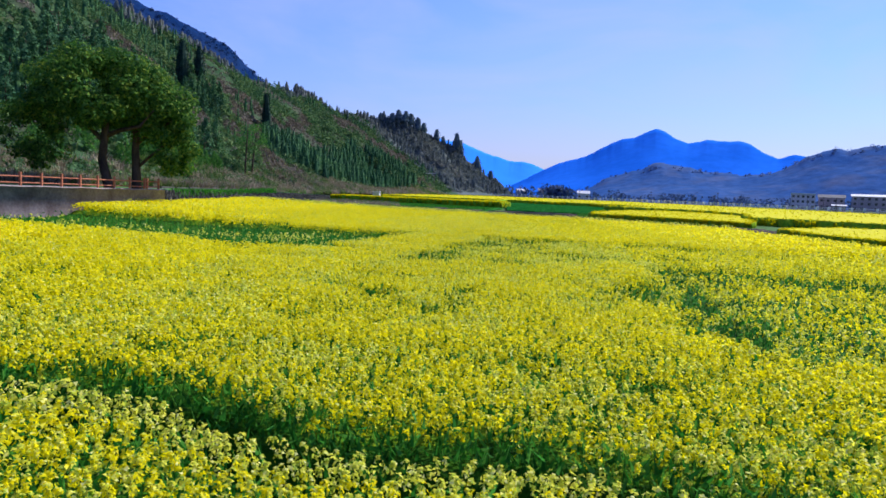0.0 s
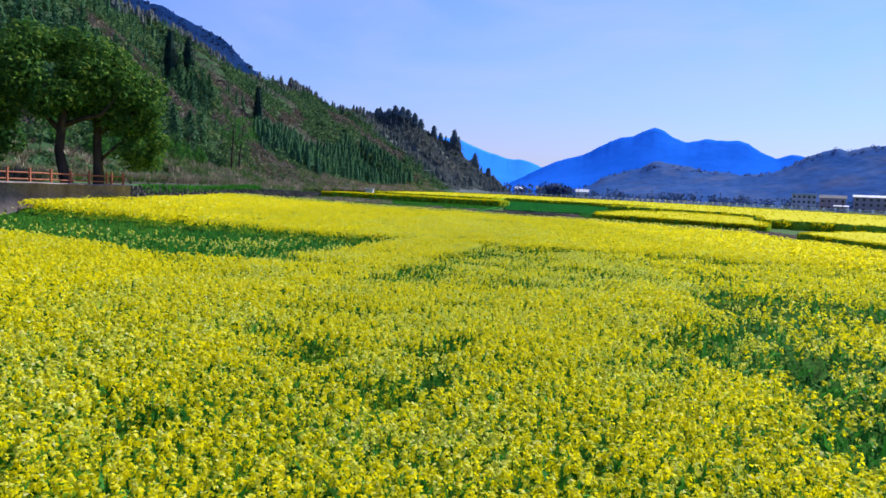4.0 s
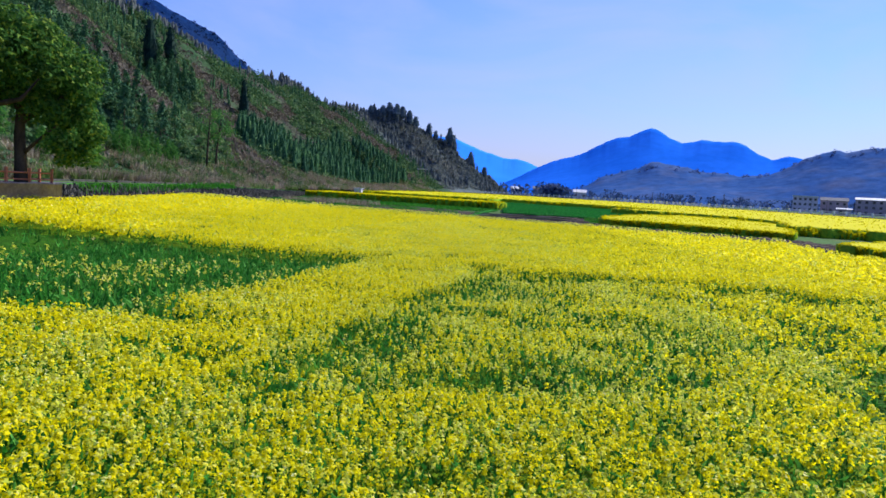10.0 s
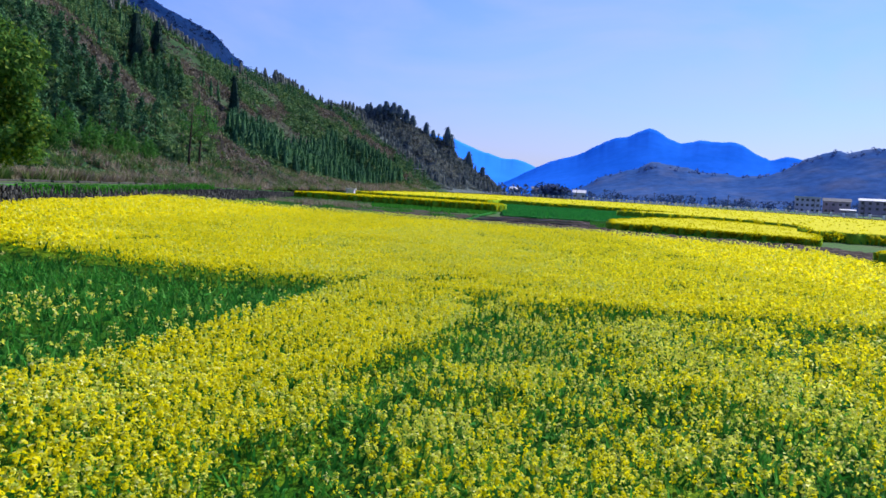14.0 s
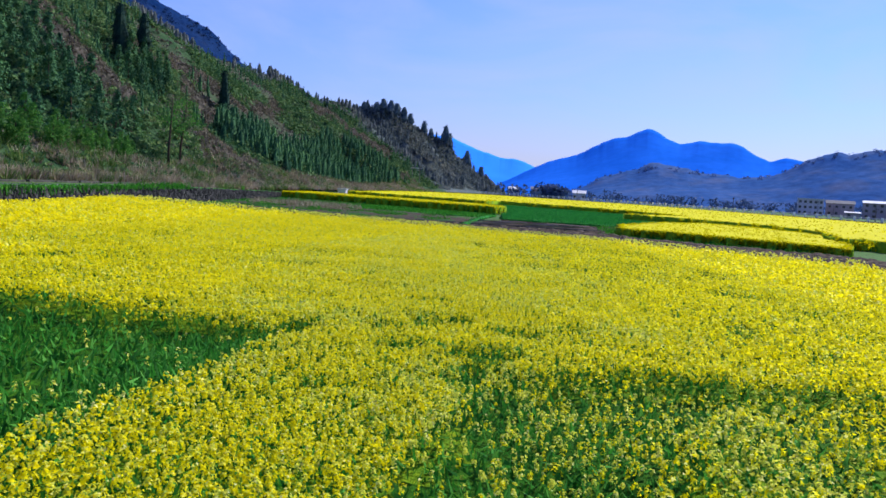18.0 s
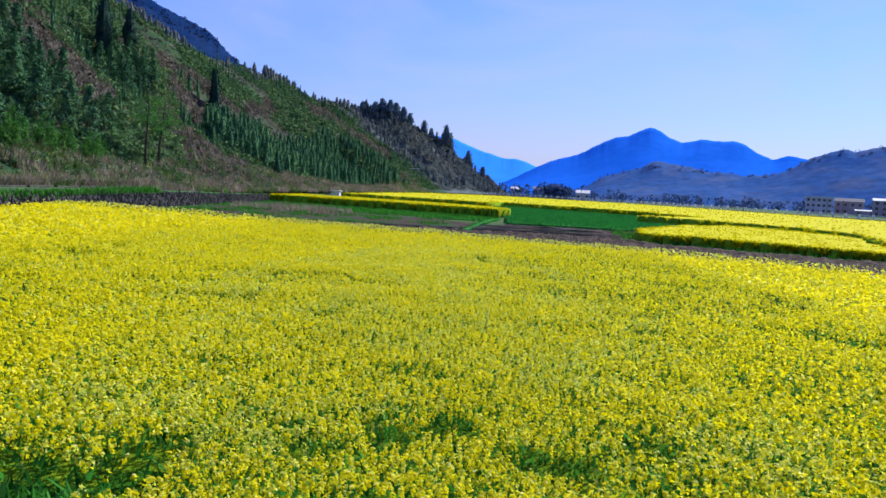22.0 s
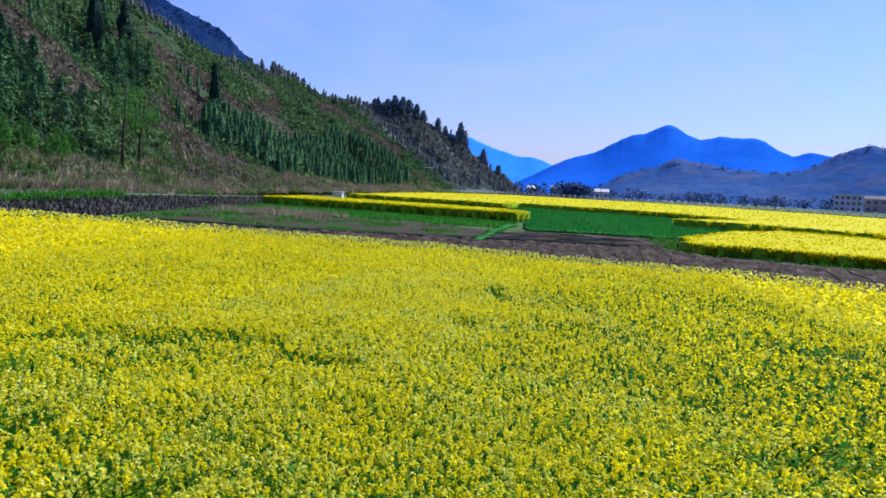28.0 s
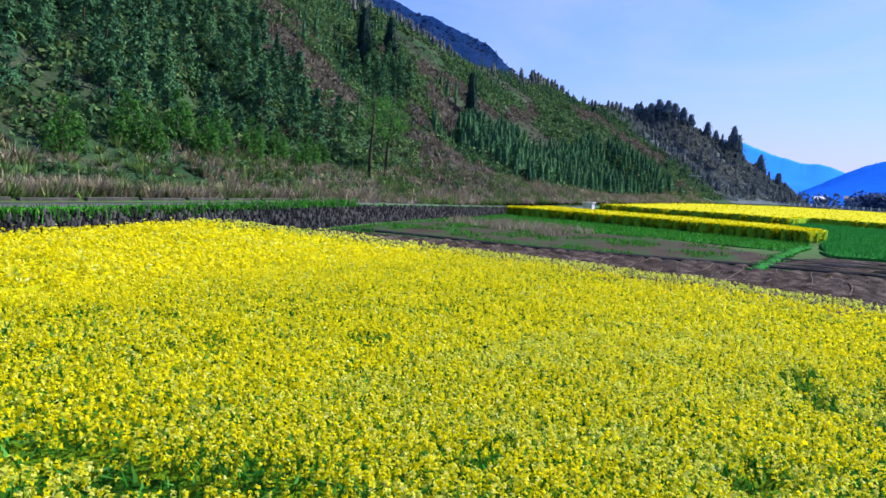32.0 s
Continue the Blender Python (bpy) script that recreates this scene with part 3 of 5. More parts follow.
for lo, hi, dens, count, radius, size in ((0, 7.6, 100, 15, 0.030, 0.031), (7.6, 17, 92, 9, 0.033, 0.042), (17, 42, 70, 6, 0.039, 0.057), (42, 400, 30, 4, 0.07, 0.11)):
    x, y = spread_even(FB, dens, lambda x, y: main_area(x, y) & (reach(x, y) >= lo) & (reach(x, y) < hi))
    share, tall = crop_state(x, y)
    k = rng.uniform(0, 1, len(x)) < share * np.where(inside(x, y, UNRIPE) & (lo >= 15), 0.35, 1)
    x, y, tall, share = x[k], y[k], tall[k], share[k]
    drop = rng.uniform(0, 1, len(x)) ** 2 * 0.32
    rim = (~inside(x, y + 0.9, FIELD) & (y > 60)) | furrow(x, y + 0.55) & (y < 9)
    meagre = inside(x, y, SPARSE) | inside(x, y, POOR)
    weak = rim | inside(x, y, UNRIPE) | (rng.uniform(0, 1, len(x)) < (0.5 + 0.3 * meagre - 0.46 * ease((fbm(x, y, 1.6, 23) - 0.3) * 3)) * (1.0 if lo < 15 else 0.35))
    z = level(x, y) + tall - drop + 0.12 * (rim & (y > 60))
    gold, tip = florets(x[~weak], y[~weak], z[~weak], count, radius, size)
    # top florets take the pale colour: sunlit tips put into the petals
    tip = tip & (rng.uniform(0, 1, len(tip)) < (0.55 if lo < 15 else 0.12))
    petals.append(gold[~tip])
    pales += [gold[tip], florets(x[weak], y[weak], z[weak], count, radius, size)[0]]
for lo, hi, dens, size in ((0, 7.6, 190, 0.10), (7.6, 15, 110, 0.12), (15, 42, 34, 0.16), (42, 400, 3, 0.22)):
    x, y = scatter(FB, dens * 2, lambda x, y: main_area(x, y) & (reach(x, y) >= lo) & (reach(x, y) < hi) & (inside(x, y, UNRIPE) | (vnoise(x * 977, y * 991, 1.0, 5) < 0.5)))
    tall = crop_state(x, y)[1]
    z = level(x, y) + tall * rng.uniform(0.4, 0.93, len(x))
    nor = rng.normal(size=(len(x), 3)) * [1, 1, 0.7]
    s = size * rng.uniform(0.6, 1.4, len(x))
    greens.append(cards(np.stack([x, y, z], -1), nor, s * 1.8, s * 0.42, -np.tile([0.0, 0, 1], (len(x), 1)) + rng.normal(size=(len(x), 3)) * 0.4))
x, y = scatter((-14, 12, 3, 14), 420, lambda x, y: main_area(x, y) & (furrow(x, y + 0.45) | furrow(x, y - 0.45) | furrow(x, y - 0.2)))
z = level(x, y) + rng.uniform(0.05, 0.95, len(x))
s = rng.uniform(0.07, 0.15, len(x))
greens.append(cards(np.stack([x, y, z], -1), rng.normal(size=(len(x), 3)) * [1, 1, 0.6], s * 1.6, s * 0.5, -np.tile([0.0, 0, 1], (len(x), 1)) + rng.normal(size=(len(x), 3)) * 0.5))
link_mesh("blossoms", soup("blossoms", np.concatenate(petals)), [petal], crop, "rounded golden flower heads", "stuff")
link_mesh("pale_heads_lit_tips", soup("pale_heads_lit_tips", np.concatenate(pales)), [petal_pale], crop, "paler flower heads, and sunlit cream tips painted onto the golden ones", "stuff")
link_mesh("leaves", soup("leaves", np.concatenate(greens)), [rape_leaf], crop, "green leaves and stems", "stuff")


def far_field(poly, label, tall=1.2, dens=5.0, size=0.12, cell=0.5):
    xs, ys = [p[0] for p in poly], [p[1] for p in poly]
    b = (min(xs), max(xs), min(ys), max(ys))
    area = lambda x, y: inside(x + (vnoise(x, y, 1.5, 5) - 0.5) * 0.6, y + (vnoise(x, y, 1.5, 6) - 0.5) * 0.6, poly)
    ob = link_mesh("rapeseed_field", stand("rapeseed_field", area, b, cell, lambda x, y: tall * 0.95 + (vnoise(x, y, 1.2, 9) - 0.5) * 0.14, lambda x, y: 1), [strip_side, strip_top], kind="stuff")
    tagged(ob, label, "rapeseed field", "rapeseed strips beyond the ploughed plots")
    x, y = scatter(b, 110 if cell < 1 else 16, lambda x, y: area(x, y) & ~area(x, y - 0.45))
    h = tall * rng.uniform(0.25, 0.7, len(x))
    leaf = cards(np.stack([x, y - 0.12, level(x, y) + h * 0.55], -1), rng.normal(size=(len(x), 3)) * [0.6, 1, 0.3], h, 0.09, -np.tile([0.0, 0, 1], (len(x), 1)) + rng.normal(size=(len(x), 3)) * 0.25)
    link_mesh("leaves", soup("leaves", leaf), [green_crop], ob, "green stems and leaves at the edge", "stuff")
    x, y = scatter(b, dens * 0.6, area)
    z = level(x, y) + tall - rng.uniform(0, 1, len(x)) ** 2 * 0.55
    ex, ey = scatter(b, 170 if cell < 1 else 20, lambda x, y: area(x, y) & ~(area(x, y - 0.5) & area(x - 0.5, y) & area(x + 0.5, y)))
    x, y = np.concatenate([x, ex]), np.concatenate([y, ey - 0.15])
    z = np.concatenate([z, level(ex, ey) + tall * (1.02 - 0.75 * rng.uniform(0, 1, len(ex)) ** 1.6)])
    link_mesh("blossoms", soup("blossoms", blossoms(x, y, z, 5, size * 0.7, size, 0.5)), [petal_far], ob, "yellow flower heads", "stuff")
    return ob


far_field([(-23, 143), (-3.6, 134), (10.9, 126), (12.3, 131), (9, 139), (-4, 148), (-20, 157)], "narrow strip of yellow rapeseed beside the stone wall", dens=22)
far_field([(-18, 190), (6.6, 178), (12.2, 168), (16, 182), (39, 163), (43, 140), (30.3, 131), (39.8, 122), (46, 108), (43, 98), (70, 92), (110, 170), (105, 205), (84, 300), (30, 350), (-6, 290), (-15, 215)], "wide yellow rapeseed field in front of the village road", dens=0.7, size=0.24, cell=1.2)
far_field([(20.8, 98), (27.7, 96.5), (40, 91), (42, 94), (46, 106), (39, 119), (30, 113), (22, 103)], "rapeseed strip beside the green plot", tall=0.85, dens=22)
far_field([(36, 66), (37, 77), (48, 84), (80, 76), (80, 40), (40, 44)], "rapeseed field across the bare lane", dens=4)

# ---- more materials ----
concrete = surface("concrete", ((0.3, (0.10, 0.10, 0.095)), (0.7, (0.17, 0.167, 0.155))), 2.5, 0.15, bump=0.01)
mossy = surface("mossy_concrete", ((0.3, (0.035, 0.045, 0.03)), (0.55, (0.07, 0.068, 0.06)), (0.75, (0.12, 0.115, 0.10))), 0.9, 0.1, bump=0.02)
plaster = surface("stained_plaster", ((0.3, (0.17, 0.125, 0.12)), (0.6, (0.30, 0.25, 0.25)), (0.8, (0.13, 0.095, 0.09))), 1.5, 0.2, bump=0.01)
red_rail = surface("red_railing_paint", ((0.3, (0.30, 0.10, 0.06)), (0.7, (0.42, 0.17, 0.10))), 0.8, 0.1, rough=0.6)
bark = surface("bark", ((0.3, (0.03, 0.024, 0.018)), (0.7, (0.09, 0.07, 0.05))), 0.5, 0.06, bump=0.03, stretch=(1, 1, 0.3))
stones = []
for k, c in enumerate(((0.024, 0.026, 0.028), (0.055, 0.056, 0.056), (0.012, 0.013, 0.014))):
    stones.append(surface("wall_stone_%s" % "abc"[k], ((0.3, tuple(v * 0.7 for v in c)), (0.7, tuple(v * 1.3 for v in c))), 0.3, 0.05, bump=0.02))
mortar = surface("dark_joint", ((0.3, (0.02, 0.02, 0.02)), (0.7, (0.05, 0.05, 0.045))), 0.4, 0.1)
grass_leaf = leafy("verge_grass", ((0.0, (0.02, 0.12, 0.015)), (0.7, (0.045, 0.24, 0.02)), (1.0, (0.11, 0.30, 0.04))), 2.0, EVEN, 0.3)
dry_blade = leafy("dry_reed", ((0.0, (0.13, 0.10, 0.07)), (0.35, (0.26, 0.215, 0.155)), (0.6, (0.42, 0.36, 0.26)), (0.8, (0.17, 0.21, 0.08)), (1.0, (0.56, 0.50, 0.40))), 3.0, ((0.3, (0.6, 0.58, 0.56)), (0.7, (1.15, 1.1, 1.1))), 0.25)
green_blade = leafy("green_reed", ((0.0, (0.04, 0.10, 0.02)), (0.6, (0.10, 0.19, 0.045)), (1.0, (0.26, 0.29, 0.10))), 3.0, EVEN, 0.25)
conifer_leaf = leafy("conifer_needles", ((0.0, (0.018, 0.064, 0.034)), (0.6, (0.040, 0.118, 0.052)), (1.0, (0.085, 0.185, 0.070))), 7.0, ((0.3, (0.6, 0.65, 0.75)), (0.5, (1.0, 1.0, 1.0)), (0.7, (1.4, 1.25, 0.95))), 0.12)
spruce_leaf = leafy("dark_cypress_needles", ((0.0, (0.006, 0.022, 0.018)), (1.0, (0.020, 0.050, 0.036))), 3.0, EVEN, 0.05)
# spur leaves and needles carry distance haze in their bluish grey
spur_leaf = leafy("hazed_wood_leaves", ((0.0, (0.065, 0.098, 0.112)), (0.6, (0.115, 0.155, 0.158)), (1.0, (0.18, 0.21, 0.19))), 14.0, ((0.3, (0.7, 0.75, 0.85)), (0.7, (1.4, 1.15, 1.0))), 0.4)
spur_dark = leafy("hazed_dark_needles", ((0.0, (0.048, 0.080, 0.112)), (1.0, (0.10, 0.145, 0.168))), 6.0, EVEN, 0.2)
broad_leaf = leafy("broad_leaves", ((0.0, (0.02, 0.07, 0.016)), (0.5, (0.05, 0.145, 0.027)), (0.85, (0.105, 0.215, 0.034)), (1.0, (0.19, 0.27, 0.04))), 4.0, ((0.3, (0.65, 0.7, 0.7)), (0.7, (1.25, 1.15, 1.0))), 0.35)
young_leaf = leafy("young_green_leaves", ((0.0, (0.022, 0.095, 0.02)), (0.6, (0.052, 0.18, 0.032)), (1.0, (0.12, 0.26, 0.045))), 3.0, EVEN, 0.45)
shrub_leaf = leafy("shrub_leaves", ((0.0, (0.024, 0.075, 0.034)), (0.5, (0.055, 0.13, 0.055)), (1.0, (0.12, 0.19, 0.08))), 9.0, ((0.3, (0.55, 0.7, 0.65)), (0.7, (1.4, 1.2, 0.95))), 0.3)
scrub_twig = leafy("dry_scrub", ((0.0, (0.05, 0.045, 0.035)), (0.5, (0.13, 0.115, 0.092)), (1.0, (0.29, 0.255, 0.21))), 9.0, ((0.3, (0.7, 0.7, 0.7)), (0.7, (1.2, 1.15, 1.15))), 0.15)
terrace_grass = leafy("terrace_grass", ((0.0, (0.06, 0.052, 0.035)), (0.45, (0.13, 0.112, 0.085)), (0.75, (0.22, 0.19, 0.15)), (1.0, (0.10, 0.13, 0.05))), 5.0, ((0.3, (0.55, 0.55, 0.55)), (0.7, (1.2, 1.15, 1.1))), 0.25)
# these three leaf colours have the blue of distance haze mixed in
far_tree = leafy("hazed_far_tree_leaves", ((0.0, (0.024, 0.052, 0.14)), (1.0, (0.055, 0.09, 0.18))), 30.0, EVEN, 0.35)
hill_wood = leafy("hazed_wooded_hill_leaves", ((0.0, (0.040, 0.090, 0.225)), (1.0, (0.085, 0.125, 0.235))), 30.0, EVEN, 0.35)
ridge_wood = leafy("hazed_ridge_leaves", ((0.0, (0.006, 0.024, 0.075)), (1.0, (0.016, 0.038, 0.09))), 30.0, EVEN, 0.35)
house_wall = surface("house_wall", ((0.3, (0.46, 0.43, 0.50)), (0.7, (0.60, 0.56, 0.64))), 4, 0.5)
house_wall_dark = surface("house_wall_brick", ((0.3, (0.30, 0.25, 0.28)), (0.7, (0.40, 0.33, 0.36))), 4, 0.5)
roof_white = surface("white_metal_roof", ((0.3, (0.5, 0.5, 0.52)), (0.7, (0.62, 0.62, 0.64))), 3, 0.5, rough=0.6)
roof_tile = surface("grey_roof_tile", ((0.3, (0.12, 0.12, 0.13)), (0.7, (0.2, 0.2, 0.21))), 2, 0.3)
glass, gn, gl, gb = shader("window_glass")
gb.inputs["Base Color"].default_value = (0.02, 0.025, 0.03, 1)
gb.inputs["Roughness"].default_value = 0.1
steel = surface("galvanised_steel", ((0.3, (0.4, 0.4, 0.42)), (0.7, (0.55, 0.55, 0.56))), 1.0, 0.2, rough=0.45, metal=0.6)
white_paint = surface("white_post_paint", ((0.3, (0.7, 0.7, 0.68)), (0.7, (0.82, 0.82, 0.8))), 0.6, 0.1)
plot_earth = surface("crumbly_plot_earth", ((0.32, (0.012, 0.0085, 0.0065)), (0.46, (0.036, 0.026, 0.020)), (0.56, (0.062, 0.046, 0.037)), (0.68, (0.12, 0.094, 0.077))), 0.9, 0.14, bump=0.2, bump_size=0.25)
plot_stubble = surface("grassy_stubble", ((0.25, (0.03, 0.022, 0.017)), (0.45, (0.055, 0.042, 0.031)), (0.6, (0.026, 0.065, 0.018)), (0.8, (0.022, 0.10, 0.018))), 3.0, 0.15, bump=0.06, bump_size=0.2)
plot_green = surface("young_crop_ground", ((0.3, (0.010, 0.10, 0.016)), (0.7, (0.025, 0.19, 0.025))), 3.0, 0.2, bump=0.06, bump_size=0.2)
ditch_mat = surface("muddy_ditch", ((0.3, (0.03, 0.028, 0.025)), (0.7, (0.09, 0.085, 0.08))), 1.0, 0.15, rough=0.5)


# ---- plots beyond the field ----
def plot(name, poly, material, label, relief, cell=0.5, lift=0.05):
    xs, ys = [p[0] for p in poly], [p[1] for p in poly]
    b = (min(xs), max(xs), min(ys), max(ys))
    me = stand(name, lambda x, y: inside(x, y, poly), b, cell, lambda x, y: lift + relief(x, y))
    return tagged(link_mesh(name, me, [material], kind="structure", smooth=True), label, "field plot")


beds = lambda x, y: 0.055 * np.clip(np.sin((x - 0.12 * y) * 2 * np.pi / 1.0) * 3 + 2.2, -0.8, 1) + 0.06 + (fbm(x, y, 4, 14) - 0.5) * 0.2 + (fbm(x, y, 0.7, 4) - 0.5) * 0.26
clods = lambda x, y: (fbm(x, y, 0.8, 8) - 0.4) * 0.16
PLOUGH = [(-23, 89), (-6, 89), (7, 85), (16, 81.5), (31, 75), (35, 60), (36, 66), (37, 78), (44, 84), (40, 90), (20.6, 97), (19.5, 100.5), (-13, 101), (-24, 99)]
plot("ploughed_plot", PLOUGH, plot_earth, "dark ploughed plot in raised beds", beds, 0.25)
plot("ploughed_plot", [(5.6, 101.6), (19.5, 101.2), (21, 104), (23.5, 108.6), (10, 110), (8.4, 108)], plot_earth, "grey-brown cleared plot with straw lines", clods, 0.5)
plot("stubble_plot", [(-24, 100), (4.2, 101.6), (7.2, 109), (-2, 117), (-9, 119), (-24, 126)], plot_stubble, "stubble plot half grown over with grass", clods, 0.5)
plot("grass_strip", [(-23, 127), (-9, 119.5), (-2, 117.6), (8.2, 113), (10.6, 123.8), (-3.6, 132), (-23, 142.4)], plot_green, "bright green grass strip", clods, 0.6)
WHEAT = [(10.2, 111), (23.5, 109.4), (29.5, 114), (38, 121), (30, 130), (42, 139.5), (38, 161), (16, 179), (12, 165), (11, 141), (13, 131), (11.4, 124)]
plot("green_plot", WHEAT, plot_green, "plot of young green crop", lambda x, y: 0.12 + clods(x, y), 0.6)
plot("footpath", [(4.6, 99), (5.3, 99), (10.1, 119), (9.4, 119.4)], plot_green, "narrow grassy path between plots", lambda x, y: 0.14 + clods(x, y), 0.3)


def blades(bounds, density, area, tall, width, lean=0.35):
    x, y = scatter(bounds, density, area)
    n = len(x)
    h = tall * rng.uniform(0.6, 1.3, n)
    d = rng.normal(size=(n, 3)) * [lean, lean, 0] + [0, 0, 1]
    c = np.stack([x, y, level(x, y) + h * 0.42], -1)
    nor = np.cross(d, rng.normal(size=(n, 3)))
    return cards(c, nor, h, width * rng.uniform(0.7, 1.4, n), -d)


link_mesh("green_blades", soup("green_blades", blades((10, 43, 104, 180), 26, lambda x, y: inside(x, y, WHEAT), 0.55, 0.12)), [green_crop], kind="stuff")
tagged(bpy.data.objects["green_blades"], "young green crop standing in the plot", "crop")
verge_area = lambda x, y: inside(x, y, [(-23, 127), (-9, 119.5), (8.2, 113), (10.6, 123.8), (-3.6, 132), (-23, 142.4)]) | (inside(x, y, [(-24, 100), (4.2, 101.6), (7.2, 109), (-2, 117), (-9, 119), (-24, 126)]) & (fbm(x, y, 3, 77) > 0.55)) | inside(x, y, [(18.5, 97.6), (24, 96.5), (40, 90), (40, 91), (22, 98.5), (23, 109), (21, 109)]) | inside(x, y, [(4.6, 99), (5.3, 99), (10.1, 119), (9.4, 119.4)])
tufts = link_mesh("grass_tufts", soup("grass_tufts", blades((-24, 40, 90, 143), 26, verge_area, 0.34, 0.09)), [grass_leaf], kind="stuff")
tagged(tufts, "bright green grass between the plots", "grass")
rush = link_mesh("brown_rushes", soup("brown_rushes", blades((-22, -7, 108, 126), 18, lambda x, y: inside(x, y, [(-22, 118), (-10, 109), (-7, 117), (-14, 123), (-22, 126)]) & (fbm(x, y, 2.5, 31) > 0.45), 0.8, 0.08)), [dry_blade], kind="stuff")
tagged(rush, "brown dry rushes in the stubble", "rushes")
weeds = link_mesh("plot_weeds", soup("plot_weeds", np.concatenate([blades((-22, 36, 80, 110), 4, lambda x, y: inside(x, y, PLOUGH) & (fbm(x, y, 2, 91) > 0.5), 0.25, 0.07), blades((-22, 36, 80, 110), 24, lambda x, y: inside(x, y, PLOUGH) & (np.abs((x - 0.12 * y) % 2.0 - 1.0) < 0.09) & (fbm(x, y, 5, 92) > 0.4), 0.3, 0.09, 1.6)])), [dry_blade], kind="stuff")
tagged(weeds, "withered weeds on the ploughed beds", "weeds")
pale_earth = surface("dried_earth", ((0.3, (0.08, 0.062, 0.05)), (0.7, (0.19, 0.155, 0.13))), 0.6, 0.08, bump=0.03)
bm = bmesh.new()
for k in range(34):
    x0 = -23 + k * 1.85
    pts = []
    for q in range(90, 402):
        y = q * 0.25
        x = x0 + 0.16 * (y - 90) + 0.12 * math.sin(y * 0.9 + k)
        if inside(x, y, PLOUGH) and float(vnoise(k * 7.1, y, 2.5, 19)) > 0.3:
            pts.append((x, y, float(level(x, y) + 0.06 + beds(x, y)) + 0.04))
        else:
            if len(pts) > 3:
                tube(bm, pts[::3], [0.024] * len(pts[::3]), 4)
            pts = []
    if len(pts) > 3:
        tube(bm, pts[::3], [0.024] * len(pts[::3]), 4)
tagged(link_mesh("furrow_ridges", bm_mesh("furrow_ridges", bm), [pale_earth], kind="stuff"), "thin pale ridges of dried earth between the beds", "furrows")
bm = bmesh.new()
tube(bm, [(x, 101.2 + 0.35 * math.sin(x * 0.21), float(level(x, 101)) + 0.12) for x in range(-22, 22, 2)], [0.13] * 22, 6)
hose = part("irrigation_pipe", bm, ditch_mat)
tagged(hose, "dark irrigation pipe lying along the plot's edge", "pipe")
bm = bmesh.new()
for k in range(26):
    x, y = 6 + 12.5 * rng.uniform(), 102.3 + 4.5 * rng.uniform()
    L, a = rng.uniform(0.8, 2.2), rng.uniform(-0.25, 0.25)
    tube(bm, [(x - L, y - L * a, float(level(x, y)) + 0.15), (x, y, float(level(x, y)) + 0.2), (x + L, y + L * a, float(level(x, y)) + 0.14)], [0.03, 0.06, 0.02], 5)
straw = link_mesh("straw_lines", bm_mesh("straw_lines", bm), [dry_blade], kind="stuff")
tagged(straw, "pale straw left lying on the cleared plot", "straw")

# ---- road, retaining wall and railing ----
EDGE = [(-47, 0), (-38, 28), (-31.5, 48), (-26.2, 65), (-25.6, 80), (-25.6, 112), (-24.6, 130), (-23.4, 150), (-17.5, 195), (-9, 240), (4, 300), (16, 345), (24, 372), (36, 400), (52, 430)]


def edge_x(y):
    return float(np.interp(y, [p[1] for p in EDGE], [p[0] for p in EDGE]))


def road_z(y):
    return float(max(3.05 - 0.012 * max(y - 110, 0), float(level(edge_x(y), y)) + 0.55))


def strip(name, y0, y1, step, offs, material, label, category):
    """A long body along the road's edge; offs: (sideways, up) of its cross-section."""
    ys = np.arange(y0, y1 + step / 2, step)
    xx = np.array([[edge_x(y) + o[0] for o in offs] for y in ys])
    yy = np.array([[y for o in offs] for y in ys])
    zz = np.array([[road_z(y) + o[1] + 0.02 * math.sin(y * 1.7) for o in offs] for y in ys])
    ob = link_mesh(name, sheet(name, xx, yy, zz), [material], kind="structure")
    return tagged(ob, label, category)


strip("road", -5, 425, 2, [(-4.6, -1.2), (-4.6, 0.02), (-0.6, 0.02), (-0.35, 0.0), (-0.35, -1.5)], concrete, "narrow pale concrete road above the fields", "road")
strip("verge_outer", 66, 400, 1, [(-0.36, 0.0), (-0.36, 0.05), (-0.05, 0.06), (0.0, -0.12)], grass_leaf, "grassy outer edge of the road", "verge")
strip("verge_inner", -5, 425, 2, [(-14.0, 0.6), (-8.0, 0.25), (-5.2, 0.12), (-4.58, 0.05), (-4.58, -0.6)], meadow, "grassy strip at the foot of the hill", "verge")
strip("retaining_wall_core", 66, 150, 1, [(-0.3, 0.0), (-0.02, -0.02), (0.16, -2.2)], mortar, "dark joints of the stone retaining wall", "wall")
strip("plastered_wall", -5, 66, 1, [(-0.5, 0.0), (0.06, 0.04), (0.06, -0.1), (0.0, -0.1), (0.05, -2.8)], plaster, "stained plaster wall under the railing", "wall")
wall = bpy.data.objects["retaining_wall_core"]
for k in range(16):
    y = 74 + k * 4.1
    x, z = edge_x(y) - 5.0, road_z(y) - 0.05
    bm = boxed(-0.16, 0.16, -1.9, 1.9 - 0.12 * (k % 3), 0, 0.3 + 0.04 * (k % 2), bevel=0.03)
    ob = part("kerb_block", bm, mossy)
    ob.matrix_basis = pose(x, y, z, 0, 0, rng.uniform(-1, 1))
    tagged(ob, "weathered concrete kerb block beside the road", "kerb", "kerb blocks along the road")


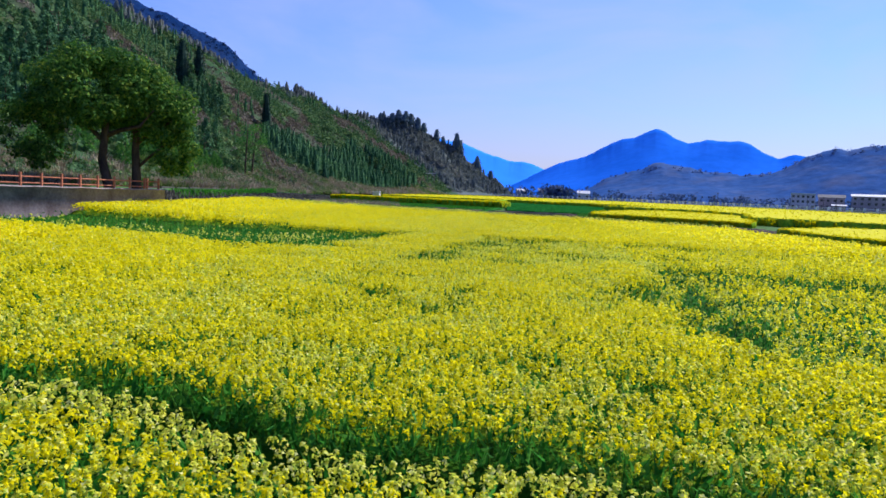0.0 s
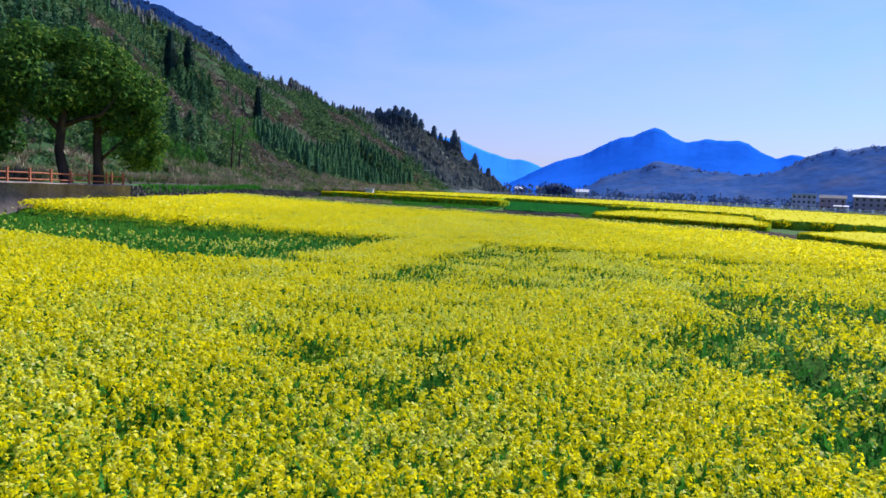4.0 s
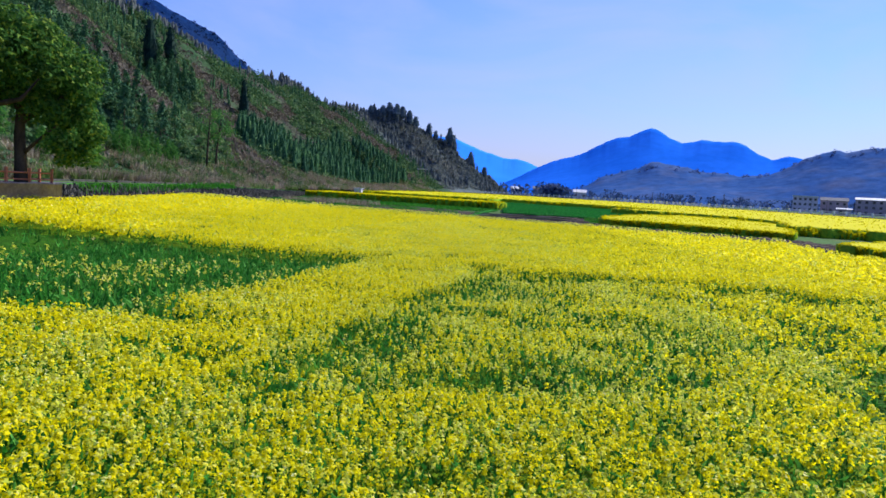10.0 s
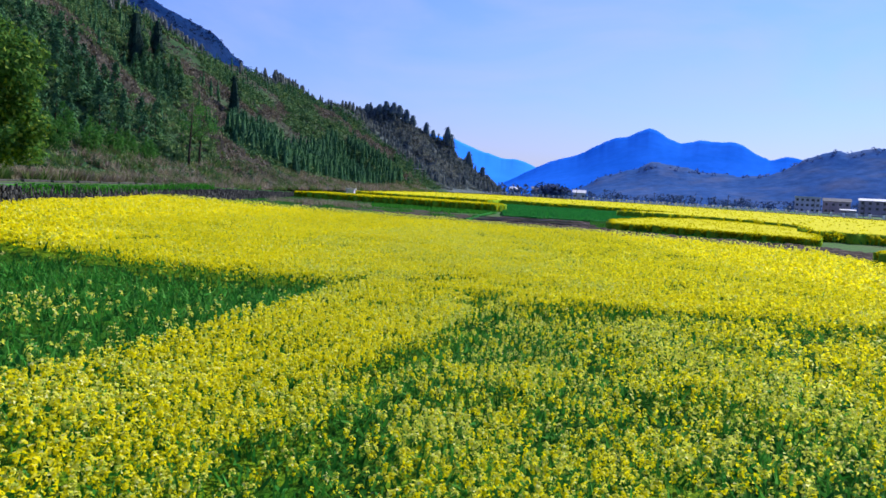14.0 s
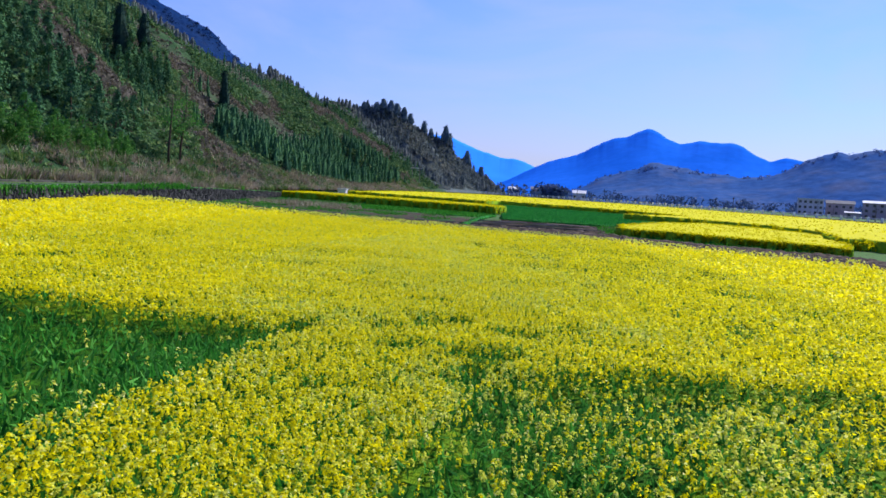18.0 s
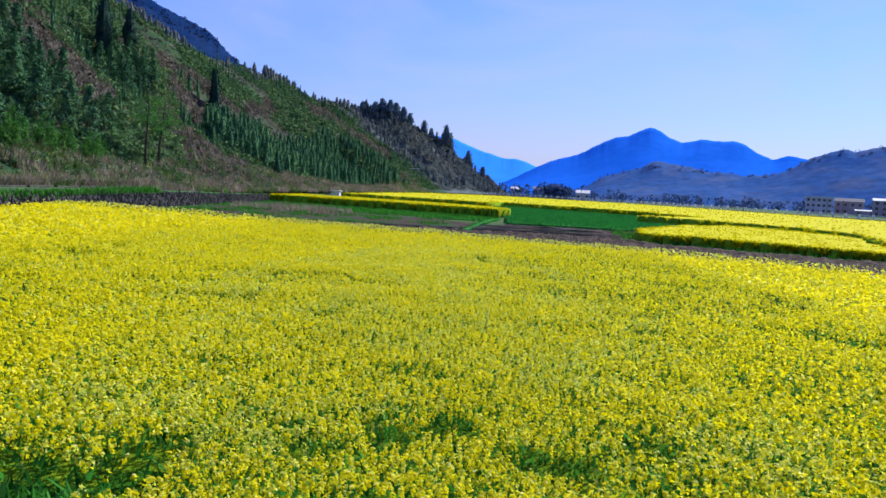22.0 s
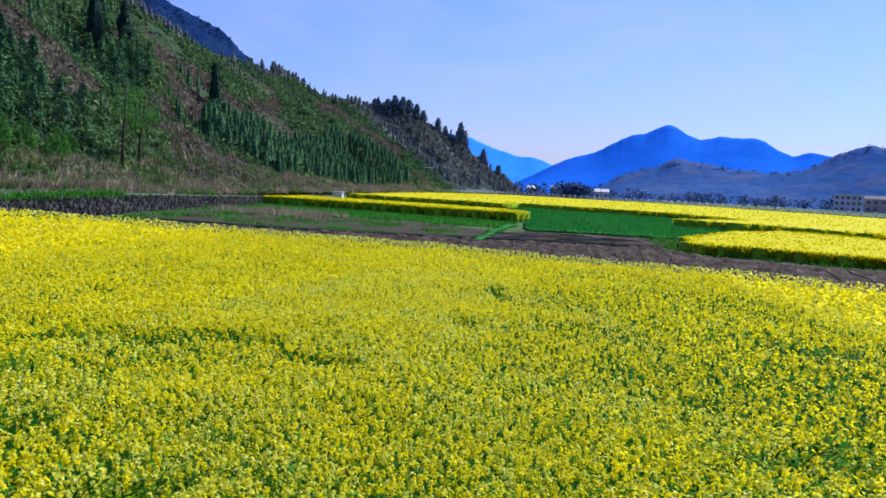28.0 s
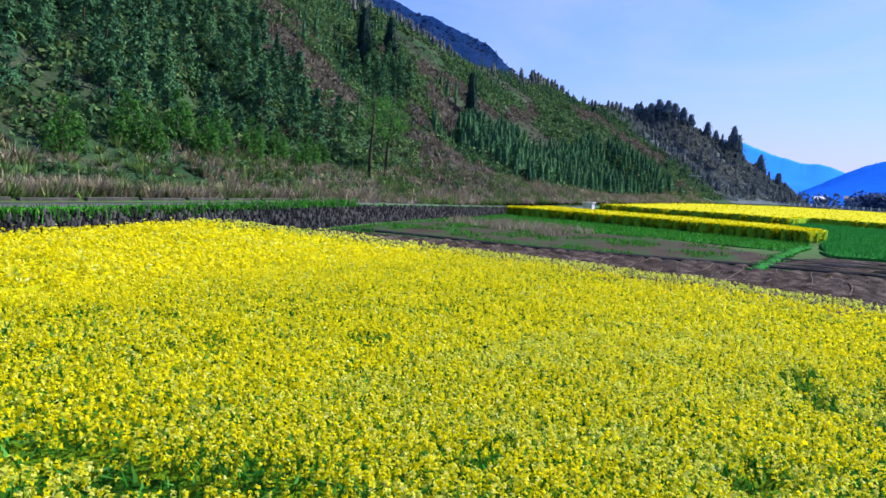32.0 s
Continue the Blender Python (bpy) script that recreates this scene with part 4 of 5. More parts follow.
def stone_mesh(k):
    r = random.Random(k)
    bm = bmesh.new()
    box(bm, -0.09, 0.09, -0.075, 0.075, -0.15, 0.15)
    for v in bm.verts:
        v.co += Vector((r.uniform(-0.03, 0.03), r.uniform(-0.02, 0.02), r.uniform(-0.045, 0.045)))
    bmesh.ops.bevel(bm, geom=bm.edges[:], offset=0.022, segments=1, affect="EDGES")
    return bm_mesh("stone", bm)


kinds = []
for k in range(6):
    me = stone_mesh(k)
    me.materials.append(stones[k % 3])
    kinds.append(me)
rest_v, rest_f, rest_i, base = [], [], [], 0
flat = []
for me in kinds:
    q = np.array([[sx * 0.085, sy * 0.07, sz * 0.14] for sx in (-1, 1) for sy in (-1, 1) for sz in (-1, 1)]) * np.random.RandomState(len(flat)).uniform(0.75, 1.12, (8, 3))
    flat.append((q, np.array([[0, 1, 3], [0, 3, 2], [4, 6, 7], [4, 7, 5], [0, 4, 5], [0, 5, 1], [2, 3, 7], [2, 7, 6], [1, 5, 7], [1, 7, 3]])))
count = 0
for row in range(7):
    for col in range(420):
        y = 66.2 + col * 0.199 + (row % 2) * 0.1 + rng.uniform(-0.03, 0.03)
        z = road_z(y) - 0.17 - row * 0.285 + rng.uniform(-0.1, 0.1)
        x = edge_x(y) + 0.02 + 0.082 * (row * 0.285 + 0.17) + rng.uniform(-0.03, 0.04)
        if z < float(level(x, y)) - 0.3:
            continue
        k = rng.randint(6)
        if 93 < y < 102.5 and row < 6 and count < 290:
            ob = new("stone", kinds[k])
            ob.parent = wall
            ob.matrix_basis = pose(x, y, z, rng.uniform(-6, 6), 5, 90 + rng.uniform(-8, 8)) @ Matrix.Diagonal((rng.uniform(0.75, 1.25), 1.0, rng.uniform(0.75, 1.45), 1.0))
            count += 1
            continue
        a = radians(90 + rng.uniform(-8, 8))
        m = np.array([[math.cos(a), -math.sin(a), 0], [math.sin(a), math.cos(a), 0], [0, 0, 1]])
        rest_v.append((flat[k][0] * [rng.uniform(0.75, 1.25), 1, rng.uniform(0.75, 1.45)]) @ m.T + [x, y, z])
        rest_f.append(flat[k][1] + base)
        rest_i.append(np.full(len(flat[k][1]), k % 3))
        base += len(flat[k][0])
link_mesh("stonework", raw_mesh("stonework", np.concatenate(rest_v), np.concatenate(rest_f), np.concatenate(rest_i)), stones, wall, "rough grey upright stones", "stuff")

rail = thing("railing", (0, 0, 0), "low red-painted railing on a plaster wall", "railing")
stops = [(edge_x(y) - 0.15, y, road_z(y) + 0.02) for y in np.arange(30, 65.5, 1.75)] + [(edge_x(65) - 1.7, 66.2, road_z(66) + 0.02), (edge_x(65) - 3.1, 67.0, road_z(66) + 0.02)]
for x, y, z in stops:
    post = part("post", boxed(x - 0.08, x + 0.08, y - 0.08, y + 0.08, z, z + 0.95, bevel=0.015), red_rail, rail)
    part("cap", boxed(x - 0.1, x + 0.1, y - 0.1, y + 0.1, z + 0.95, z + 1.0, bevel=0.015), red_rail, post)
for p, q in zip(stops, stops[1:]):
    for h, r in ((0.22, 0.05), (0.68, 0.055)):
        part("rail", tube(bmesh.new(), [(p[0], p[1], p[2] + h), (q[0], q[1], q[2] + h)], [r, r], 6), red_rail, rail)

hedge = link_mesh("verge_hedge", soup("verge_hedge", blades((-27.2, -25.0, 68, 128), 200, lambda x, y: (np.abs(x - np.interp(y, [p[1] for p in EDGE], [p[0] for p in EDGE]) + 0.15) < 0.35) & (vnoise(x, y, 6, 3) > np.clip((y - 84) / 40, 0, 0.62)), 0.34, 0.07)), [grass_leaf], kind="stuff")
co = np.empty(len(hedge.data.vertices) * 3, np.float32)
hedge.data.vertices.foreach_get("co", co)
co = co.reshape(-1, 3)
for i in range(0, len(co), 4):
    c = co[i:i + 4]
    c[:, 2] += road_z(c[0, 1]) - float(level(c[0, 0], c[0, 1])) - 0.12
hedge.data.vertices.foreach_set("co", co.ravel())
tagged(hedge, "green grass hanging over the wall's edge", "grass")

# ---- plants of the hillside ----
GX, GY, GZ = (a[:, :152].ravel() for a in hill_at(hs, hv))


def on_hill(x, y):
    return float(GZ[np.argmin((GX - x) ** 2 + (GY - y) ** 2)])


def spray_tree(tall, wide, count, seed, low=0.06, droop=0.25, card=0.3, power=0.95, body=True, per=6, core=0.34):
    """Tufts of needles at branch tips round a stem, an egg-shaped crown that narrows to a soft point."""
    r = np.random.RandomState(seed)
    tips = max(6, count // per)
    h = low + (1 - low) * r.uniform(0, 1, tips) ** 1.1
    shape = lambda h: np.minimum((h - low + 0.08) / 0.22, 1) ** 0.6 * np.clip((1.04 - h) / 0.8, 0, 1.0) ** power
    a = r.uniform(0, 2 * np.pi, tips)
    side = 1 + 0.25 * np.sin(a * 2 + seed) + 0.15 * np.sin(h * 23 + a)
    out = wide * shape(h) * side * r.uniform(0.7, 1.0, tips)
    c = np.stack([np.cos(a) * out, np.sin(a) * out, h * tall - droop * out * 0.4], -1)
    size = card * (0.5 + 0.09 * tall)
    c = np.repeat(c, per, 0) + r.normal(size=(tips * per, 3)) * size * [0.42, 0.42, 0.4]
    c[:, 2] = np.clip(c[:, 2], 0.1, tall * 1.02)
    d = np.stack([np.cos(np.repeat(a, per)), np.sin(np.repeat(a, per)), np.full(tips * per, 0.15)], -1) + r.normal(size=(tips * per, 3)) * 0.55
    n = np.stack([np.cos(np.repeat(a, per)), np.sin(np.repeat(a, per)), np.full(tips * per, 0.35)], -1) + r.normal(size=d.shape) * 0.42
    fur = cards(c, n, size * r.uniform(0.8, 1.6, len(c)), size * 0.62 * r.uniform(0.7, 1.3, len(c)), -d)
    if not body:
        return fur
    rings = np.linspace(low * 0.9, 0.97, 6)
    a = np.linspace(0, 2 * np.pi, 8)
    rad = wide * core * shape(rings) + 0.03
    px, py = rad[:, None] * np.cos(a), rad[:, None] * np.sin(a)
    wob = r.uniform(0.75, 1.25, px.shape)
    wob[:, -1] = wob[:, 0]
    p = np.stack([px * wob, py * wob, np.repeat((rings * tall)[:, None], 8, 1)], -1)
    q0, q1, q2, q3 = (q.reshape(-1, 3) for q in (p[:-1, :-1], p[:-1, 1:], p[1:, 1:], p[1:, :-1]))
    core = np.concatenate([np.stack([q0, q1, q2, q2], 1), np.stack([q0, q2, q3, q3], 1)])
    return np.concatenate([fur, core])


def conifer(tall, wide, seed, label, name="conifer_tree", category="conifer", group="conifers of the hillside wood", material=None, count=900, **k):
    t = thing(name, (0, 0, 0), label, category, group)
    part("trunk", tube(bmesh.new(), [(0, 0, -0.6), (0.03, 0, tall * 0.4), (0, 0.02, tall * 0.97)], [tall * 0.016, tall * 0.011, 0.02], 6), bark, t)
    part("crown", soup("crown", spray_tree(tall, wide, count, seed, **{"body": False, **k})), material or conifer_leaf, t)
    return t


def hill_points(n, s0, s1, v0, v1, gap, test=None):
    """Places on the slope, no two nearer than gap."""
    got = []
    ss, vv = rng.uniform(s0, s1, n), rng.uniform(v0, v1, n)
    for s, v, x, y, z, dry_ in zip(ss.tolist(), vv.tolist(), *(a.tolist() for a in hill_at(ss, vv)), browned(ss, vv).tolist()):
        if dry_ > 0.4 or test is not None and not test(s, v, x, y):
            continue
        if all((x - p[0]) ** 2 + (y - p[1]) ** 2 > gap * gap for p in got):
            got.append((x, y, z))
    return got


makers = [conifer(h, w, 100 + k, "dark green young conifer on the slope") for k, (h, w) in enumerate(((6.4, 1.5), (7.4, 1.7), (5.0, 1.5), (8.2, 1.9), (6.8, 1.6), (3.8, 1.4)))]
spots = hill_points(900, 0.115, 0.225, 0.15, 0.52, 2.9, lambda s, v, x, y: v < 0.40 + (s - 0.165) * 1.2 and v > 0.13 + max(0, 0.15 - s) * 0.4)
near = sorted(spots, key=lambda p: -p[0])
for k, (x, y, z) in enumerate(near[:230]):
    m = pose(x, y, z - 0.2, rng.uniform(-2, 2), rng.uniform(-2, 2), rng.uniform(0, 360))
    if k < len(makers):
        makers[k].matrix_basis = m
    else:
        copy_thing(makers[k % len(makers)], m)


def wood(name, spots, label, lo, hi, material, count=46, wide=0.2, seed=5, **k):
    """Many trees joined: woods that nobody counts."""
    out = []
    for i, (x, y, z) in enumerate(spots):
        h = lo + (hi - lo) * (0.55 * float(vnoise(x, y, 9, seed)) + 0.45 * rng.uniform())
        out.append(spray_tree(h, h * wide * rng.uniform(0.8, 1.25), count, seed + i, **k) + [x, y, z - 0.3])
    ob = link_mesh(name, soup(name, np.concatenate(out)), [material], kind="stuff")
    return tagged(ob, label, "wood")


more = near[230:] + hill_points(420, 0.02, 0.13, 0.16, 0.36, 3.0) + hill_points(90, 0.02, 0.3, 0.42, 1.0, 5)
wood("conifer_wood", more, "dense dark conifers high on the slope", 4.5, 8.5, conifer_leaf, 240, 0.24)
bands = hill_points(1300, 0.335, 0.47, 0.08, 0.42, 1.5, lambda s, v, x, y: v < 0.12 + 0.3 * math.sin((s - 0.33) / 0.14 * 3.1) + 0.1 and vnoise(x, y, 7, 18) > 0.22) + hill_points(1300, 0.45, 0.58, 0.06, 0.40, 1.6, lambda s, v, x, y: vnoise(x, y, 12, 8) > 0.34)
wood("conifer_band", bands, "band of young conifers across the terraces", 2.8, 6.5, conifer_leaf, 108, 0.42, 3000, power=0.62)
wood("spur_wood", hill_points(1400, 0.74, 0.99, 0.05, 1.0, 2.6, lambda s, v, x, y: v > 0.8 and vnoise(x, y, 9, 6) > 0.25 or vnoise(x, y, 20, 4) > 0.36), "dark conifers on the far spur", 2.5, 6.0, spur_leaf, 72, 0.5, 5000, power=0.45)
wood("crest_trees", hill_points(800, 0.24, 0.8, 0.92, 1.01, 1.2, lambda s, v, x, y: vnoise(x, y, 8, 27) > 0.35), "thin trees along the crest", 2, 6, spur_leaf, 72, 0.34, 7000, power=0.7, core=0.6)
wood("slope_saplings", hill_points(1500, 0.24, 0.74, 0.2, 0.92, 2.2, lambda s, v, x, y: vnoise(x, y, 24, 15) > 0.45), "scattered young conifers on the scrub slope", 2, 5.5, conifer_leaf, 54, 0.24, 9000)

# tall dark trees that stand out
for x, y, h, w in ((-72.2, 193.5, 12.5, 2.5), (-72.2, 206.5, 9.0, 2.1)):
    t = conifer(h, w, int(h * 10), "tall dark columnar cypress on the slope", "cypress_tree", "cypress", "tall cypresses on the slope", spruce_leaf, 1500, power=0.5, droop=0.02, low=0.04, body=True, card=0.24, core=0.75)
    t.matrix_basis = pose(x, y, on_hill(x, y) - 0.3, 0, 0, 40 * h)
t = conifer(11.0, 1.9, 77, "dark columnar cypress alone above the terraces", "cypress_tree", "cypress", "tall cypresses on the slope", spruce_leaf, 1500, power=0.45, droop=0.02, low=0.04, body=True, card=0.24, core=0.75)
t.matrix_basis = pose(-55.2, 217.5, on_hill(-55.2, 217.5) - 0.3, 0, 0, 10)
for k in range(22):
    x, y = -62 - 8 * rng.uniform(), 178 + 26 * rng.uniform()
    copy_thing(makers[k % 6], pose(x, y, on_hill(x, y) - 0.2, rng.uniform(-2, 2), rng.uniform(-2, 2), rng.uniform(0, 360)))
for s, v, h, w in ((0.79, 0.99, 5, 2.6), (0.81, 0.97, 6, 3.0), (0.828, 1.0, 6.5, 3.4), (0.838, 0.97, 7.5, 3.4), (0.852, 1.0, 7, 3.6), (0.858, 0.96, 8, 3.2), (0.872, 1.0, 6.5, 3.0), (0.892, 0.99, 7, 2.6), (0.901, 0.97, 6, 2.4), (0.924, 0.98, 10.5, 3.0), (0.93, 0.97, 9, 2.8), (0.957, 0.96, 9, 3.0), (0.98, 0.95, 6, 2.4)):
    x, y, z = (float(a[0]) for a in hill_at(np.array([s]), np.array([v])))
    t = conifer(h, w, int(s * 1000), "dark conifer standing out on the spur's crest", "spur_conifer", "conifer", "conifers on the spur's crest", spur_dark, 600, power=0.5, low=0.04, droop=0.1, body=True, core=0.75)
    t.matrix_basis = pose(x, y, z - 0.3, 0, 0, 360 * s * 7)


def leaf_ball(c, r, n, size, seed, squash=0.75):
    q = np.random.RandomState(seed)
    d = q.normal(size=(n, 3))
    d /= np.linalg.norm(d, axis=1, keepdims=True)
    rad = q.uniform(0.25, 1, n) ** 0.45
    p = np.array(c) + d * rad[:, None] * r * [1, 1, squash]
    return cards(p, d + q.normal(size=(n, 3)) * 0.7 + [0, 0, 0.4], size * q.uniform(0.6, 1.4, n), size * 0.6 * q.uniform(0.6, 1.4, n))


def limb_tree(name, at, trunk, limbs, clumps, material, leaf, label, category, group="", density=1.0, seed=1):
    """Trunk and limbs as tubes, crown of leaf clumps."""
    t = thing(name, at, label, category, group)
    part("trunk", tube(bmesh.new(), *trunk, 9), bark, t, smooth=True)
    for l in limbs:
        part("limb", tube(bmesh.new(), *l, 6), bark, t, smooth=True)
    out = [leaf_ball(c, r, int(r ** 2 * 120 * density), leaf, seed + i) for i, (c, r) in enumerate(clumps)]
    part("crown", soup("crown", np.concatenate(out)), material, t)
    return t


def clump_cloud(centre, radii, n, r0, r1, seed):
    q = np.random.RandomState(seed)
    out = []
    for i in range(n):
        d = q.normal(size=3)
        d /= np.linalg.norm(d)
        k = q.uniform(0.55, 1.0)
        out.append((tuple(np.array(centre) + d * k * np.array(radii)), q.uniform(r0, r1)))
    return out


# two big camphor-like trees behind the railing; the upright parts lean as they grew
za, zb = road_z(64) - 0.1, road_z(69) - 0.1
limb_tree("broadleaf_tree", (-29.8, 62.0, za), ([(0.5, 0, -0.5), (0.1, 0, 1.0), (-0.35, 0.1, 2.6), (-0.1, 0, 4.4), (0.1, 0, 6.5), (0.4, 0, 9)], [0.5, 0.42, 0.36, 0.33, 0.26, 0.12]),
          [([(-0.1, 0, 4.6), (1.2, 0.2, 5.2), (3.0, 0, 5.6), (4.2, 0, 7)], [0.24, 0.2, 0.15, 0.06]), ([(-0.2, 0, 4.2), (-1.8, 0.4, 5.6), (-4.0, 0.5, 7.4)], [0.24, 0.18, 0.07]), ([(0, 0, 6), (-1.5, -0.8, 8.2), (-2.5, -1, 10)], [0.2, 0.14, 0.05])],
          clump_cloud((-1.2, 0, 8.7), (5.4, 5.0, 3.2), 60, 1.0, 1.9, 3) + clump_cloud((-5.4, 0, 6.6), (2.2, 3, 1.8), 14, 0.8, 1.4, 4) + clump_cloud((-6.8, 0.5, 4.4), (2.6, 2.8, 3.2), 20, 0.8, 1.4, 8), broad_leaf, 0.34, "large dark broadleaf tree with a bent trunk behind the railing", "tree", "big trees by the road", 1.0, 10)
limb_tree("broadleaf_tree", (-28.0, 64.0, zb), ([(0.1, 0, -0.5), (0.05, 0, 1.5), (-0.1, 0.1, 3.5), (0.1, 0, 6), (0.5, 0, 9)], [0.48, 0.4, 0.34, 0.26, 0.1]),
          [([(0, 0, 4.2), (1.6, 0.2, 5.4), (3.6, 0.2, 6.6)], [0.22, 0.17, 0.07]), ([(0, 0, 5), (-1.5, 0.4, 6.6), (-3, 0.5, 8.4)], [0.2, 0.14, 0.06]), ([(0, 0, 1.9), (1.4, 0, 3.2), (2.6, 0, 4.2)], [0.16, 0.1, 0.05])],
          clump_cloud((0.9, 0.6, 7.6), (3.7, 3.4, 3.1), 44, 0.9, 1.7, 5) + clump_cloud((3.3, 0.8, 4.2), (1.4, 1.8, 2.6), 14, 0.7, 1.2, 6) + clump_cloud((2.6, 1.2, 3.0), (1.9, 1.8, 2.0), 14, 0.7, 1.1, 9), broad_leaf, 0.34, "large broadleaf tree with sunlit yellow-green outer leaves", "tree", "big trees by the road", 0.95, 200)
# slender pair with thin leaves
for k, (x, y, lean) in enumerate(((-37.0, 131, 0.5), (-36.8, 135, 1.1))):
    z = on_hill(x, y)
    limb_tree("slender_tree", (x, y, z - 0.2), ([(0, 0, -0.4), (0.1 * lean, 0, 3), (0.5 * lean, 0.1, 7), (0.9 * lean, 0, 10.5)], [0.2, 0.17, 0.12, 0.05]),
              [([(0.3 * lean, 0, 5), (1.3, 0.3, 6.2), (2.2, 0.3, 7)], [0.06, 0.04, 0.02]), ([(0.4 * lean, 0, 6), (-1.0, 0.3, 7.4)], [0.05, 0.02])],
              clump_cloud((0.6, 0, 7.4), (2.6, 2.3, 3.0), 20, 0.7, 1.2, 50 + k), young_leaf, 0.26, "slender young tree with thin light green leaves", "tree", "slender trees above the road", 0.42, 300 + 40 * k)
# fresh green bushes at the foot
k = 0
for s, v, h, r in ((0.10, 0.10, 7, 3.0), (0.118, 0.085, 6, 2.6), (0.085, 0.12, 8, 3.4), (0.07, 0.10, 7, 3.2), (0.148, 0.095, 4.4, 1.7), (0.157, 0.105, 4.8, 1.8), (0.166, 0.09, 4.2, 1.7), (0.176, 0.085, 4.0, 1.6), (0.186, 0.09, 3.6, 1.5), (0.2, 0.095, 3.4, 1.5), (0.14, 0.085, 4.2, 1.8), (0.132, 0.11, 5.0, 2.0), (0.208, 0.11, 3.2, 1.3), (0.16, 0.075, 3.6, 1.5), (0.15, 0.08, 3.4, 1.4), (0.055, 0.12, 8, 3.4), (0.192, 0.07, 3.0, 1.3)):
    x, y, z = (float(a[0]) for a in hill_at(np.array([s]), np.array([v])))
    t = thing("green_bush", (x, y, z - 0.2), "fresh green feathery bush at the foot of the slope", "bush", "green bushes above the reeds")
    part("stem", tube(bmesh.new(), [(0, 0, -0.3), (0.1, 0, h * 0.5), (0.1, 0.1, h * 0.85)], [0.08, 0.06, 0.02], 6), bark, t)
    plumes = [spray_tree(h * f, r * 0.5, 360, 800 + 7 * k + q, low=0.08, droop=0.4, card=0.26, power=0.5, body=False) + [dx * r, dy * r, 0] for q, (f, dx, dy) in enumerate(((1.0, 0, 0), (0.8, 0.5, 0.1), (0.72, -0.45, 0.2), (0.6, 0.1, -0.55), (0.66, 0.2, 0.6)))]
    part("crown", soup("crown", np.concatenate(plumes)), young_leaf, t)
    k += 1


def clumps_on(n, s0, s1, v0, v1, test, size, count, card):
    s, v = rng.uniform(s0, s1, n), rng.uniform(v0, v1, n)
    x, y, z = hill_at(s, v)
    keep = test(s, v, x, y)
    p = np.stack([x, y, z], -1)[keep]
    m = len(p)
    r = np.repeat(size * rng.uniform(0.5, 1.5, m), count)
    d = rng.normal(size=(m * count, 3))
    d /= np.linalg.norm(d, axis=1, keepdims=True)
    d[:, 2] = np.abs(d[:, 2])
    c = np.repeat(p, count, 0) + d * r[:, None] * rng.uniform(0.5, 1, (m * count, 1))
    return cards(c, d + rng.normal(size=d.shape) * 0.6, card * rng.uniform(0.6, 1.5, m * count), card * 0.6 * rng.uniform(0.6, 1.4, m * count))


def bare(x, y):
    return fbm(x, y, 26, 44)


green = np.concatenate([clumps_on(2600, 0.02, 0.4, 0.0, 0.11, lambda s, v, x, y: vnoise(x, y, 5, 58) > 0.42, 0.6, 12, 0.45), clumps_on(11000, 0.02, 0.36, 0.09, 1.03, lambda s, v, x, y: bare(x, y) + 0.3 * vnoise(x, y, 6, 2) - 0.3 * browned(s, v) > 0.47, 0.9, 14, 0.6),
                        clumps_on(7600, 0.36, 0.74, 0.07, 1.03, lambda s, v, x, y: bare(x, y) + 0.3 * vnoise(x, y, 6, 2) - 0.3 * browned(s, v) > 0.47, 1.1, 9, 0.95)])
s_, v_ = rng.uniform(0.03, 0.72, 3300), rng.uniform(0.1, 1.0, 3300)
x_, y_, z_ = hill_at(s_, v_)
bushy = (bare(x_, y_) - 0.3 * browned(s_, v_) > 0.40)
big = [leaf_ball((x_[i], y_[i], z_[i] + 0.5), 0.9 + 2.0 * rng.uniform() ** 2, 40, 0.78, 4000 + i, 0.9) for i in np.nonzero(bushy)[0]]
green = np.concatenate([green] + big)
tagged(link_mesh("hillside_shrubs", soup("hillside_shrubs", green), [shrub_leaf], kind="stuff"), "low dark green shrubs covering the slope", "shrubs")
# clumps over the spur in the haze-tinted leaf colour
spur_clumps = clumps_on(5200, 0.72, 1, 0.05, 1.03, lambda s, v, x, y: vnoise(x, y, 7, 29) > 0.3, 1.3, 11, 0.9)
tagged(link_mesh("hazed_spur_wood", soup("hazed_spur_wood", spur_clumps), [spur_leaf], kind="stuff"), "wood on the far spur with distance haze in its grey-green colour", "wood")
brown = np.concatenate([clumps_on(7000, 0.02, 0.74, 0.0, 1.03, lambda s, v, x, y: bare(x, y) + 0.3 * vnoise(x, y, 6, 2) < 0.62, 0.5, 9, 0.55),
                        clumps_on(34000, 0.1, 0.75, 0.0, 0.85, lambda s, v, x, y: (browned(s, v) > 0.3) & (vnoise(x, y, 2.4, 66) > 0.45), 0.45, 9, 0.42)])
tagged(link_mesh("hillside_scrub", soup("hillside_scrub", brown), [scrub_twig], kind="stuff"), "dry brown scrub and bracken on the slope", "scrub")


# dry grass on the open terraces
s_, v_ = rng.uniform(0.2, 0.72, 150000), rng.uniform(0.0, 0.8, 150000)
x_, y_, z_ = hill_at(s_, v_)
k = (browned(s_, v_) > 0.25) & (vnoise(x_, y_, 1.8, 67) + 0.25 * rng.uniform(0, 1, len(x_)) > 0.45)
stalk = np.stack([x_, y_, z_], -1)[k]
h = rng.uniform(0.5, 1.3, len(stalk))
stalk[:, 2] += h * 0.4
sway = rng.normal(size=(len(stalk), 3)) * [0.4, 0.4, 0] + [0, 0, 1]
